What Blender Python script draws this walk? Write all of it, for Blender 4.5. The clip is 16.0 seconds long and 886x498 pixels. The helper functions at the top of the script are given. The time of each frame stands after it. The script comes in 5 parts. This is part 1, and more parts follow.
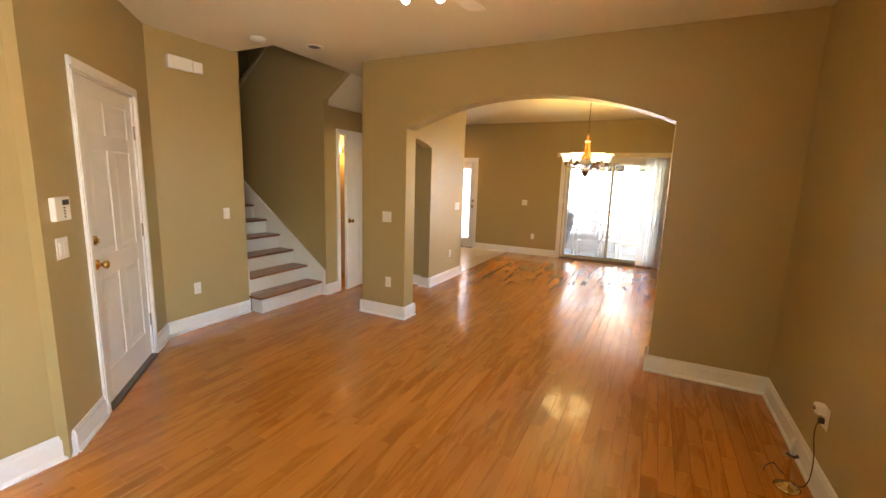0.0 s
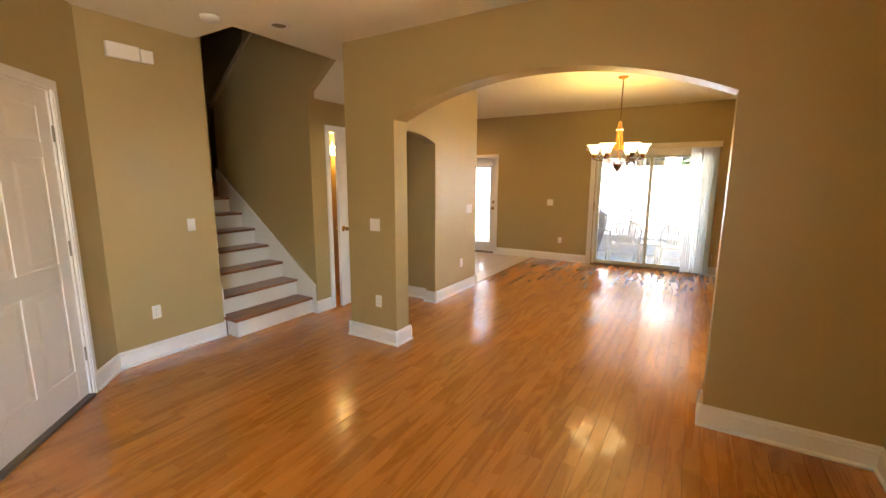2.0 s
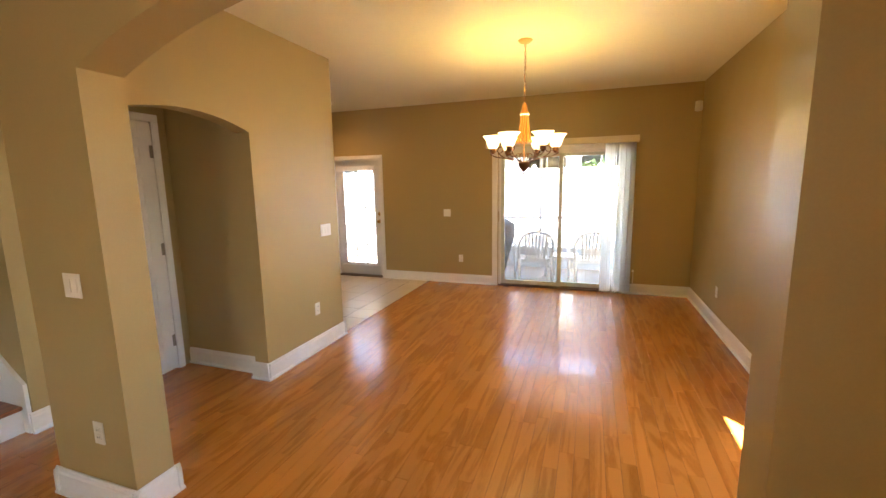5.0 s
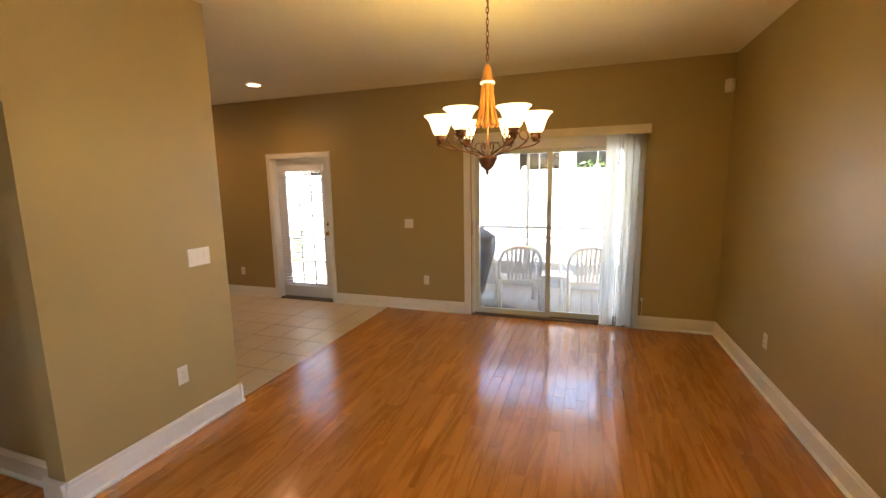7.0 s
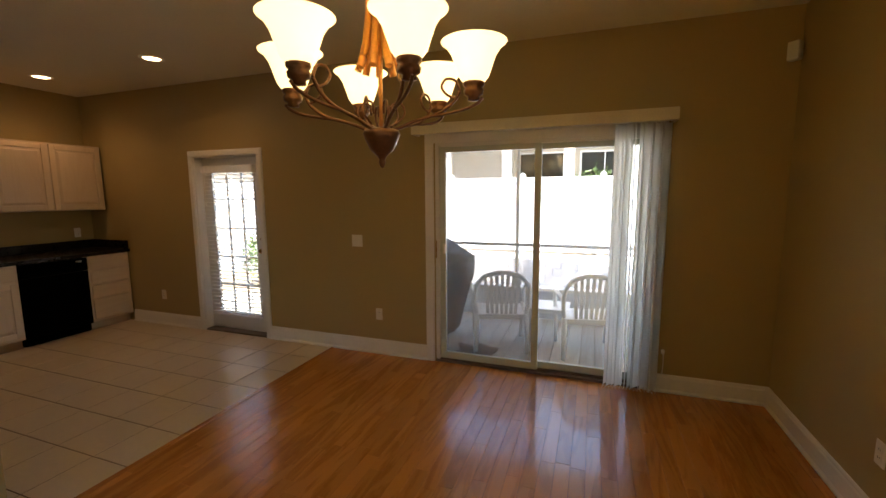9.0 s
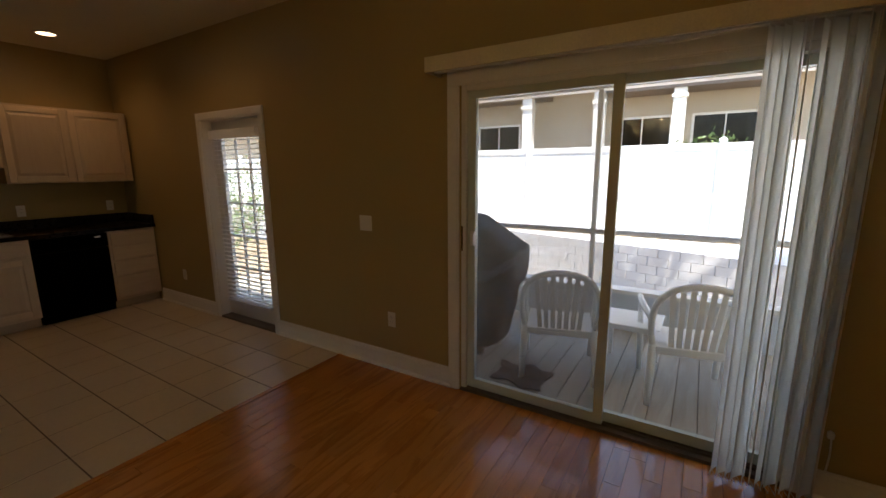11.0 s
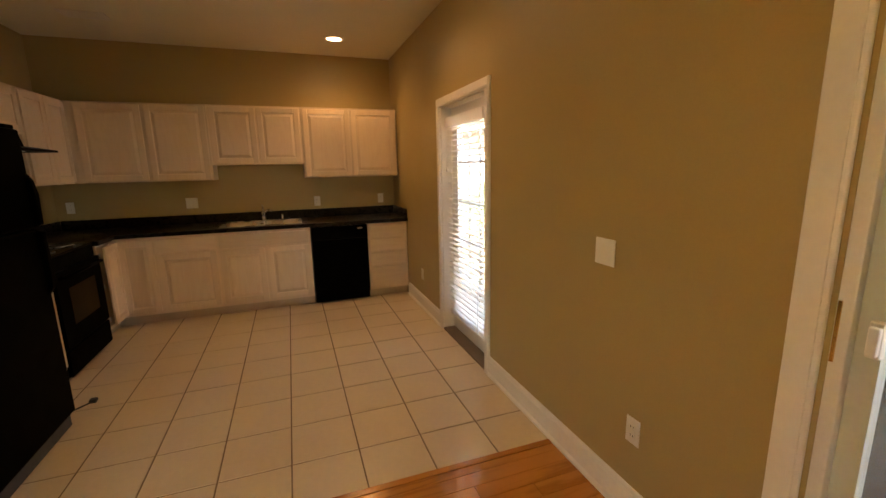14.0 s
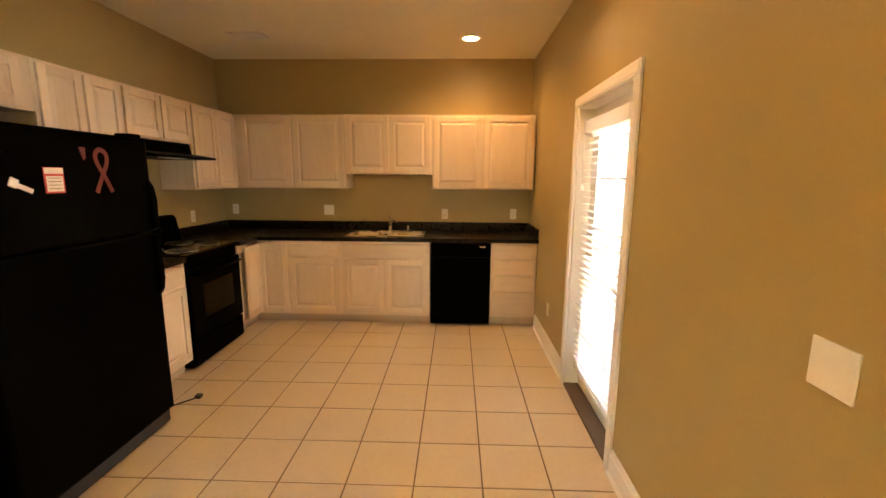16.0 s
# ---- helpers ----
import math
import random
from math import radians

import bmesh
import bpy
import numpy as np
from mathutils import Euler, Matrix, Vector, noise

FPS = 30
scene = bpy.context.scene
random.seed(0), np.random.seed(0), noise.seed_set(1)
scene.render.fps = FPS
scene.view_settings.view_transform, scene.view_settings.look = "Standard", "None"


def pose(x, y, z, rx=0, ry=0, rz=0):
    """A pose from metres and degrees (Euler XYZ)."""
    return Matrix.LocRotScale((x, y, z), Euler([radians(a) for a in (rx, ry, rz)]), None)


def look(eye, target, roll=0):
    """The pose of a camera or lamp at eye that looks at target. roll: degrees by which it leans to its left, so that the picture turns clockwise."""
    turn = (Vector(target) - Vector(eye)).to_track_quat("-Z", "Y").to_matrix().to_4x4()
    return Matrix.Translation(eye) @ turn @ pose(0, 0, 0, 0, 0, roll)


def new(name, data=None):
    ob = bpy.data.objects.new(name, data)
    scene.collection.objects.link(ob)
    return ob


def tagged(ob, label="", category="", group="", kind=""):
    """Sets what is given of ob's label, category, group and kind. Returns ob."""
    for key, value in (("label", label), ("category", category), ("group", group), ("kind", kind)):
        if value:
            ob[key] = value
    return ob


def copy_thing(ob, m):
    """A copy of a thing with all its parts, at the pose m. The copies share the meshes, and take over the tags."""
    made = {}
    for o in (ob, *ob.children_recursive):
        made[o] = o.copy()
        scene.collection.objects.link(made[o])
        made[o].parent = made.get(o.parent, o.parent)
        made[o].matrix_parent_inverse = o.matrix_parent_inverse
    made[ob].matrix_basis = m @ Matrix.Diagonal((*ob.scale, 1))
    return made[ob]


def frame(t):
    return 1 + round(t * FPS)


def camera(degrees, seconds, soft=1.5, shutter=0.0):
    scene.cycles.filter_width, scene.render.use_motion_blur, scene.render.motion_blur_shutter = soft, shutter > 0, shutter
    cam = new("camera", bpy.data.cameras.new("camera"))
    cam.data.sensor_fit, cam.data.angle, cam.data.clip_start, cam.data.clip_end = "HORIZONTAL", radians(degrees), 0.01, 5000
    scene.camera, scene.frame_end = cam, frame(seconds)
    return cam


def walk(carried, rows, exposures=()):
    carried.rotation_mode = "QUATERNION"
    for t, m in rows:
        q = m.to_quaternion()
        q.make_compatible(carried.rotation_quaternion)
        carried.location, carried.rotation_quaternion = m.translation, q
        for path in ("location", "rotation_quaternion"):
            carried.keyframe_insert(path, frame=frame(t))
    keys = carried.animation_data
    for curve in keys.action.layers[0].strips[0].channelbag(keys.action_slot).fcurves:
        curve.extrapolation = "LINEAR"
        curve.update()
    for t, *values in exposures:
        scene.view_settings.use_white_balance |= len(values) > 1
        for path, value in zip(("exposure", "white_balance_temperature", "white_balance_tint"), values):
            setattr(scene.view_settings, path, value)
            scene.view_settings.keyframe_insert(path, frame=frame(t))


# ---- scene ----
cam = camera(93.4, 16.0)
PATH = [
    (0, (0.107, -0.47, 1.566), (-0.776, 1.294, 1.233), 1.8),
    (0.5, (0.076, -0.313, 1.546), (-0.884, 1.406, 1.199), 1.3),
    (1, (0.073, -0.095, 1.549), (-0.894, 1.614, 1.17), 0.8),
    (1.5, (0.067, 0.126, 1.559), (-0.908, 1.835, 1.204), -0.4),
    (2, (0.049, 0.362, 1.56), (-0.975, 2.048, 1.227), 0.2),
    (2.5, (0.01, 0.641, 1.539), (-1.011, 2.326, 1.2), -0.5),
    (3, (-0.058, 0.919, 1.558), (-1.045, 2.627, 1.229), 0.1),
    (3.5, (-0.101, 1.194, 1.558), (-1.053, 2.926, 1.253), -1.0),
    (4, (-0.128, 1.532, 1.562), (-1.003, 3.303, 1.251), -0.5),
    (4.5, (-0.212, 1.858, 1.57), (-1.017, 3.66, 1.248), -0.7),
    (5, (-0.27, 2.141, 1.567), (-0.929, 4.004, 1.257), -1.0),
    (5.2, (-0.321, 2.305, 1.581), (-0.942, 4.181, 1.276), -1.1),
    (7.5, (-0.277, 3.838, 1.576), (-0.923, 5.707, 1.28), -0.8),
    (8, (-0.261, 4.168, 1.579), (-0.913, 6.042, 1.33), -0.4),
    (10.5, (-0.235, 5.756, 1.496), (-1.104, 7.528, 1.169), -0.7),
    (11, (-0.269, 6.026, 1.498), (-1.304, 7.697, 1.125), -0.4),
    (11.5, (-0.369, 6.261, 1.487), (-1.559, 7.83, 1.138), 0.0),
    (12, (-0.476, 6.456, 1.479), (-1.824, 7.882, 1.091), -0.8),
    (12.5, (-0.573, 6.683, 1.47), (-2.096, 7.928, 1.105), -1.1),
    (13, (-0.688, 6.824, 1.489), (-2.356, 7.84, 1.058), -0.8),
    (13.5, (-0.84, 6.983, 1.465), (-2.615, 7.823, 1.085), -0.7),
    (14, (-0.977, 7.111, 1.48), (-2.824, 7.775, 1.095), -1.1),
    (14.5, (-1.121, 7.217, 1.503), (-3.024, 7.724, 1.154), -0.7),
    (15, (-1.252, 7.352, 1.510), (-3.206, 7.591, 1.157), 0.5),
    (15.5, (-1.372, 7.440, 1.494), (-3.338, 7.520, 1.139), -0.2),
    (16, (-1.517, 7.540, 1.513), (-3.487, 7.478, 1.176), 0.4),
]
EXPOSURES = [(0.0, 4.74, 7250, 10), (2.0, 4.74, 7050, 10), (3.5, 4.8, 6800, 10), (5.0, 4.6, 6750, 10), (7.5, 3.95, 7000, 10), (8.2, 3.5, 6950, 10), (10.3, 2.45, 6950, 10), (11.0, 2.1, 6900, 10), (12.0, 1.65, 6850, 10), (12.5, 1.6, 6950, 10), (13.0, 1.95, 7050, 10), (13.5, 2.9, 7600, 10), (14.0, 4.2, 7850, 10), (14.5, 4.72, 8100, 10), (15.0, 4.85, 8300, 10), (16.0, 5.2, 8200, 10)]
walk(cam, [(t, look(eye, target, roll)) for t, eye, target, roll in PATH], EXPOSURES)

# ---- world, sun and large lights ----
SUN_ELEVATION, SUN_AZIMUTH = 70.0, -47.0        # degrees; azimuth from the x axis towards y
world = bpy.data.worlds.new("world")
scene.world = world
world.use_nodes = True
wn = world.node_tree.nodes
sky = wn.new("ShaderNodeTexSky")
sky.sky_type = "NISHITA"
sky.sun_disc = False
sky.sun_elevation = radians(SUN_ELEVATION)
sky.sun_rotation = radians(90 - SUN_AZIMUTH)
world.node_tree.links.new(sky.outputs[0], wn["Background"].inputs[0])
wn["Background"].inputs[1].default_value = 0.15


def lamp(name, kind, m, energy, color=(1, 1, 1), **more):
    data = bpy.data.lights.new(name, kind)
    data.energy, data.color = energy, color
    if kind == "SUN":
        data.angle = more["angle"]
    elif kind == "AREA":
        data.shape, data.size, data.size_y = "RECTANGLE", more["w"], more["h"]
    elif kind == "SPOT":
        data.spot_size, data.spot_blend, data.shadow_soft_size = more["cone"], 0.8, more["r"]
    else:
        data.shadow_soft_size = more["r"]
    ob = new(name, data)
    ob.matrix_basis = m
    return ob


se, sa = radians(SUN_ELEVATION), radians(SUN_AZIMUTH)
sun_way = Vector((math.cos(se) * math.cos(sa), math.cos(se) * math.sin(sa), math.sin(se)))
lamp("sun", "SUN", look(sun_way * 50, (0, 0, 0)), 5.0, (1.0, 0.95, 0.88), angle=radians(0.53))

WARM = (1.0, 0.68, 0.17)
SOFT = (1.0, 0.64, 0.26)
DAY = (0.80, 0.90, 1.0)
# sky light that enters by the window behind the start of the walk
lamp("daylight_front_window", "AREA", pose(1.16, -1.55, 1.35, 0, 90, 0), 3.4, (0.70, 0.83, 1.0), w=1.4, h=1.7)

# ---- materials ----


def nodes(name):
    m = bpy.data.materials.new(name)
    m.use_nodes = True
    t = m.node_tree
    return m, t, t.nodes["Principled BSDF"]


def setp(b, **kw):
    for k, v in kw.items():
        b.inputs[k.replace("_", " ")].default_value = v


def rgb(c):
    return (c[0], c[1], c[2], 1)


def surface(name, base, rough=0.5, metal=0.0, vary=0.08, scale=6.0, grain=90.0, bump=0.05, depth=0.002, coat=0.0, spec=0.5, transmission=0.0, stretch=(1, 1, 1), rvary=0.2):
    """A plain painted, plastic, metal or stone surface: two scales of variation in colour, roughness and relief."""
    m, t, b = nodes(name)
    L = t.links.new
    pos = t.nodes.new("ShaderNodeNewGeometry")
    mp = t.nodes.new("ShaderNodeMapping")
    mp.inputs["Scale"].default_value = stretch
    L(pos.outputs["Position"], mp.inputs[0])
    big = t.nodes.new("ShaderNodeTexNoise")
    big.inputs["Scale"].default_value = scale
    big.inputs["Detail"].default_value = 4
    fine = t.nodes.new("ShaderNodeTexNoise")
    fine.inputs["Scale"].default_value = grain
    fine.inputs["Detail"].default_value = 2
    L(mp.outputs[0], big.inputs["Vector"])
    L(mp.outputs[0], fine.inputs["Vector"])
    mix = t.nodes.new("ShaderNodeMath")
    mix.operation = "ADD"
    L(big.outputs["Fac"], mix.inputs[0])
    L(fine.outputs["Fac"], mix.inputs[1])
    ramp = t.nodes.new("ShaderNodeMapRange")
    ramp.inputs["From Min"].default_value, ramp.inputs["From Max"].default_value = 0.7, 1.3
    ramp.inputs["To Min"].default_value, ramp.inputs["To Max"].default_value = 1 - vary, 1 + vary
    L(mix.outputs[0], ramp.inputs["Value"])
    hsv = t.nodes.new("ShaderNodeHueSaturation")
    hsv.inputs["Color"].default_value = rgb(base)
    L(ramp.outputs[0], hsv.inputs["Value"])
    L(hsv.outputs[0], b.inputs["Base Color"])
    rr = t.nodes.new("ShaderNodeMapRange")
    rr.inputs["From Min"].default_value, rr.inputs["From Max"].default_value = 0.3, 0.7
    rr.inputs["To Min"].default_value, rr.inputs["To Max"].default_value = max(rough * (1 - rvary), 0.02), min(rough * (1 + rvary), 1)
    L(big.outputs["Fac"], rr.inputs["Value"])
    L(rr.outputs[0], b.inputs["Roughness"])
    bp = t.nodes.new("ShaderNodeBump")
    bp.inputs["Strength"].default_value, bp.inputs["Distance"].default_value = bump, depth
    L(fine.outputs["Fac"], bp.inputs["Height"])
    L(bp.outputs[0], b.inputs["Normal"])
    setp(b, Metallic=metal, Coat_Weight=coat, Specular_IOR_Level=spec, Transmission_Weight=transmission)
    return m


def glow(name, color, strength, base=(0.8, 0.8, 0.8)):
    m, t, b = nodes(name)
    setp(b, Base_Color=rgb(base), Emission_Color=rgb(color), Emission_Strength=strength, Roughness=0.4)
    return m


def pane_glass(name, rough=0.0, tint=(1, 1, 1), dirt=0.02):
    """A thin pane: clear with a Fresnel gloss; a little dust and a milky glare are mixed in."""
    m, t, b = nodes(name)
    L = t.links.new
    out = t.nodes["Material Output"]
    clear = t.nodes.new("ShaderNodeBsdfTransparent")
    clear.inputs[0].default_value = rgb(tint)
    gloss = t.nodes.new("ShaderNodeBsdfGlossy")
    gloss.inputs["Roughness"].default_value = rough
    edge = t.nodes.new("ShaderNodeLayerWeight")
    edge.inputs[0].default_value = 0.5
    steep = t.nodes.new("ShaderNodeMath")
    steep.operation = "POWER"
    steep.inputs[1].default_value = 5.0
    L(edge.outputs["Facing"], steep.inputs[0])
    fr = t.nodes.new("ShaderNodeMath")
    fr.operation = "MULTIPLY_ADD"
    fr.inputs[1].default_value, fr.inputs[2].default_value = 0.96, 0.04
    L(steep.outputs[0], fr.inputs[0])
    a = t.nodes.new("ShaderNodeMixShader")
    L(fr.outputs[0], a.inputs[0])
    L(clear.outputs[0], a.inputs[1])
    L(gloss.outputs[0], a.inputs[2])
    # pale diffuse share: slight dust plus the glare that washes out the view
    haze = t.nodes.new("ShaderNodeBsdfDiffuse")
    haze.inputs[0].default_value = (0.8, 0.82, 0.85, 1)
    noise_tex = t.nodes.new("ShaderNodeTexNoise")
    noise_tex.inputs["Scale"].default_value = 5
    rng = t.nodes.new("ShaderNodeMapRange")
    rng.inputs["To Min"].default_value, rng.inputs["To Max"].default_value = dirt * 0.5, dirt * 1.5
    L(noise_tex.outputs["Fac"], rng.inputs["Value"])
    c = t.nodes.new("ShaderNodeMixShader")
    L(rng.outputs[0], c.inputs[0])
    L(a.outputs[0], c.inputs[1])
    L(haze.outputs[0], c.inputs[2])
    L(c.outputs[0], out.inputs[0])
    return m


def wood(name, dark, light, rough, along="Y", board=True, coat=0.3, scale=1.0, ring=9.0, rings_n=26.0, streak=0.3, tone=(0.9, 1.1)):
    """Boards with grain along one axis; each board shifts its tone and grain."""
    m, t, b = nodes(name)
    L = t.links.new
    geo = t.nodes.new("ShaderNodeNewGeometry")
    info = t.nodes.new("ShaderNodeObjectInfo")
    add = t.nodes.new("ShaderNodeMath")
    add.operation = "ADD"
    L(geo.outputs["Random Per Island"], add.inputs[0])
    L(info.outputs["Random"], add.inputs[1])
    rnd = t.nodes.new("ShaderNodeMath")
    rnd.operation = "FRACT"
    L(add.outputs[0], rnd.inputs[0])
    shift = t.nodes.new("ShaderNodeMath")
    shift.operation = "MULTIPLY"
    shift.inputs[1].default_value = 37.0 if board else 0.0
    L(rnd.outputs[0], shift.inputs[0])
    va = t.nodes.new("ShaderNodeVectorMath")
    va.operation = "ADD"
    L(geo.outputs["Position"], va.inputs[0])
    L(shift.outputs[0], va.inputs[1])
    mp = t.nodes.new("ShaderNodeMapping")
    k = {"X": (0.12, 1, 1), "Y": (1, 0.12, 1), "Z": (1, 1, 0.12)}[along]
    mp.inputs["Scale"].default_value = tuple(a * scale for a in k)
    L(va.outputs[0], mp.inputs[0])
    n1 = t.nodes.new("ShaderNodeTexNoise")
    n1.inputs["Scale"].default_value, n1.inputs["Detail"].default_value, n1.inputs["Distortion"].default_value = ring, 5, 1.6
    L(mp.outputs[0], n1.inputs["Vector"])
    n2 = t.nodes.new("ShaderNodeTexNoise")
    n2.inputs["Scale"].default_value, n2.inputs["Detail"].default_value = 170, 3
    L(mp.outputs[0], n2.inputs["Vector"])
    # cathedral figure: rings cut by the board
    rings = t.nodes.new("ShaderNodeMath")
    rings.operation = "MULTIPLY"
    rings.inputs[1].default_value = rings_n
    L(n1.outputs["Fac"], rings.inputs[0])
    sine = t.nodes.new("ShaderNodeMath")
    sine.operation = "SINE"
    L(rings.outputs[0], sine.inputs[0])
    fig = t.nodes.new("ShaderNodeMath")
    fig.operation = "MULTIPLY_ADD"
    fig.inputs[1].default_value, fig.inputs[2].default_value = 0.26, 1.0 - streak
    L(sine.outputs[0], fig.inputs[0])
    mixf = t.nodes.new("ShaderNodeMath")
    mixf.operation = "MULTIPLY_ADD"
    mixf.inputs[1].default_value = streak
    L(n2.outputs["Fac"], mixf.inputs[0])
    half = t.nodes.new("ShaderNodeMath")
    half.operation = "MULTIPLY"
    half.inputs[1].default_value = 0.5
    L(fig.outputs[0], half.inputs[0])
    L(half.outputs[0], mixf.inputs[2])
    ramp = t.nodes.new("ShaderNodeValToRGB")
    ramp.color_ramp.elements[0].position, ramp.color_ramp.elements[1].position = 0.34, 0.54
    ramp.color_ramp.elements[0].color, ramp.color_ramp.elements[1].color = rgb(dark), rgb(light)
    L(mixf.outputs[0], ramp.inputs[0])
    hsv = t.nodes.new("ShaderNodeHueSaturation")
    vr = t.nodes.new("ShaderNodeMapRange")
    vr.inputs["To Min"].default_value, vr.inputs["To Max"].default_value = tone if board else (1, 1)
    L(rnd.outputs[0], vr.inputs["Value"])
    L(vr.outputs[0], hsv.inputs["Value"])
    L(ramp.outputs[0], hsv.inputs["Color"])
    L(hsv.outputs[0], b.inputs["Base Color"])
    rr = t.nodes.new("ShaderNodeMapRange")
    rr.inputs["To Min"].default_value, rr.inputs["To Max"].default_value = rough * 0.85, rough * 1.2
    L(n1.outputs["Fac"], rr.inputs["Value"])
    L(rr.outputs[0], b.inputs["Roughness"])
    bp = t.nodes.new("ShaderNodeBump")
    bp.inputs["Strength"].default_value, bp.inputs["Distance"].default_value = 0.12, 0.0006
    L(n2.outputs["Fac"], bp.inputs["Height"])
    L(bp.outputs[0], b.inputs["Normal"])
    setp(b, Coat_Weight=coat, Coat_Roughness=0.08)
    return m


M_WALL = surface("wall_paint", (0.41, 0.307, 0.130), 0.42, vary=0.03, scale=1.5, grain=160, bump=0.25, depth=0.0012)
M_CEIL = surface("ceiling_paint", (0.80, 0.76, 0.61), 0.85, vary=0.03, scale=2, grain=60, bump=0.5, depth=0.003)
M_TRIM = surface("trim_paint", (0.80, 0.78, 0.74), 0.35, vary=0.03, scale=4, grain=40, bump=0.05)
M_DOOR = surface("door_paint", (0.78, 0.75, 0.70), 0.4, vary=0.03, scale=3, grain=60, bump=0.08)
M_FLOOR = wood("oak_floor", (0.40, 0.145, 0.021), (0.55, 0.215, 0.038), 0.20, "Y", coat=0.5, ring=4.0, rings_n=30, streak=0.24, tone=(0.90, 1.12))
M_TREAD = wood("oak_tread", (0.13, 0.042, 0.012), (0.30, 0.11, 0.035), 0.3, "Y", coat=0.2)
M_SUB = surface("floor_joint", (0.05, 0.022, 0.008), 0.8)
M_TILE = surface("floor_tile", (0.62, 0.52, 0.38), 0.3, vary=0.04, scale=3, grain=30, bump=0.02, rvary=0.03)
M_GROUT = surface("grout", (0.17, 0.115, 0.07), 0.9, vary=0.15, scale=20)
M_CAB = wood("pickled_oak", (0.675, 0.53, 0.375), (0.70, 0.56, 0.405), 0.42, "Z", coat=0.05, ring=9)
M_CABX = wood("pickled_oak_cross", (0.675, 0.53, 0.375), (0.70, 0.56, 0.405), 0.42, "Y", coat=0.05, ring=9)
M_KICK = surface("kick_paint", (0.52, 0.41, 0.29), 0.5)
M_TOE = surface("toe_kick", (0.22, 0.16, 0.10), 0.6)
M_COUNTER = surface("dark_laminate", (0.008, 0.005, 0.0035), 0.30, vary=0.5, scale=40, grain=220, bump=0.03, spec=0.22)
M_BLACK = surface("black_appliance", (0.0012, 0.0011, 0.001), 0.40, vary=0.15, scale=8, grain=120, bump=0.1, depth=0.001, spec=0.01)
M_BGLASS = surface("black_glass", (0.001, 0.001, 0.001), 0.12, vary=0.05, spec=0.15)
M_STEEL = surface("stainless", (0.62, 0.62, 0.60), 0.28, 1.0, vary=0.06, scale=8, grain=200)
M_CHROME = surface("chrome", (0.75, 0.75, 0.74), 0.08, 1.0, vary=0.02)
M_BRASS = surface("brass", (0.65, 0.42, 0.14), 0.2, 1.0, vary=0.08, scale=20)
M_HINGE = surface("hinge_metal", (0.30, 0.27, 0.22), 0.4, 0.9, vary=0.1)
M_BRONZE = surface("aged_bronze", (0.14, 0.065, 0.032), 0.4, 0.75, vary=0.2, scale=30)
M_AMBER = surface("amber_resin", (0.62, 0.27, 0.07), 0.35, vary=0.15, scale=20, coat=0.3)
M_PLATE = surface("plate_plastic", (0.80, 0.77, 0.70), 0.35, vary=0.02)
M_DARK = surface("dark_plastic", (0.03, 0.03, 0.03), 0.5)
M_ALU = surface("bronze_aluminium", (0.16, 0.12, 0.09), 0.45, 0.5, vary=0.1)
M_VINYLF = surface("frame_vinyl", (0.74, 0.73, 0.70), 0.35, vary=0.03)
M_SASH = surface("sash_vinyl", (0.56, 0.60, 0.55), 0.35, vary=0.03)
M_MESH = pane_glass("screen_mesh", rough=0.5, tint=(0.86, 0.865, 0.87), dirt=0.07)
M_GLASS = pane_glass("window_glass", dirt=0.048)
M_VANE = surface("vane_pvc", (0.80, 0.83, 0.82), 0.35, vary=0.05, scale=3, transmission=0.0)


def see_through(m, color, share):
    """Thin stuff that glows when lit from behind."""
    t = m.node_tree
    tr = t.nodes.new("ShaderNodeBsdfTranslucent")
    tr.inputs[0].default_value = rgb(color)
    mx = t.nodes.new("ShaderNodeMixShader")
    mx.inputs[0].default_value = share
    t.links.new(t.nodes["Principled BSDF"].outputs[0], mx.inputs[1])
    t.links.new(tr.outputs[0], mx.inputs[2])
    t.links.new(mx.outputs[0], t.nodes["Material Output"].inputs[0])


see_through(M_VANE, (0.95, 0.96, 0.95), 0.88)
M_SLAT = surface("blind_slat", (0.84, 0.82, 0.78), 0.4, vary=0.03)
M_SHADE = glow("frosted_shade", (1.0, 0.74, 0.34), 0.29, (0.9, 0.85, 0.75))
M_BULB = glow("bulb", (1.0, 0.82, 0.5), 3)
M_CAN = glow("recessed_bulb", (1.0, 0.70, 0.45), 1.7)
see_through(M_SLAT, (0.93, 0.91, 0.87), 0.42)
M_WHITEPL = surface("white_resin", (0.82, 0.82, 0.80), 0.35, vary=0.04)
M_DECK = wood("deck_board", (0.34, 0.31, 0.26), (0.44, 0.405, 0.35), 0.75, "Y", coat=0.0, rings_n=12.0)
M_COVER = surface("grill_cover", (0.012, 0.0125, 0.014), 0.6, vary=0.25, scale=6, grain=200, bump=0.4, depth=0.004)
M_FENCE = surface("fence_vinyl", (0.84, 0.86, 0.88), 0.4, vary=0.03)
M_BLOCK = surface("concrete_block", (0.46, 0.47, 0.49), 0.9, vary=0.12, scale=5, grain=60, bump=0.6, depth=0.004)
M_STUCCO = surface("stucco", (0.50, 0.44, 0.35), 0.9, vary=0.08, scale=3, grain=60, bump=0.6, depth=0.004)
M_ROOF = surface("roof_shingle", (0.12, 0.10, 0.09), 0.9, vary=0.3, scale=9, grain=40, bump=0.6, depth=0.01)
M_GROUND = surface("leaf_litter", (0.22, 0.17, 0.11), 0.95, vary=0.5, scale=5, grain=30, bump=0.8, depth=0.02)
M_LEAF = surface("leaf", (0.07, 0.12, 0.03), 0.5, vary=0.35, scale=6)
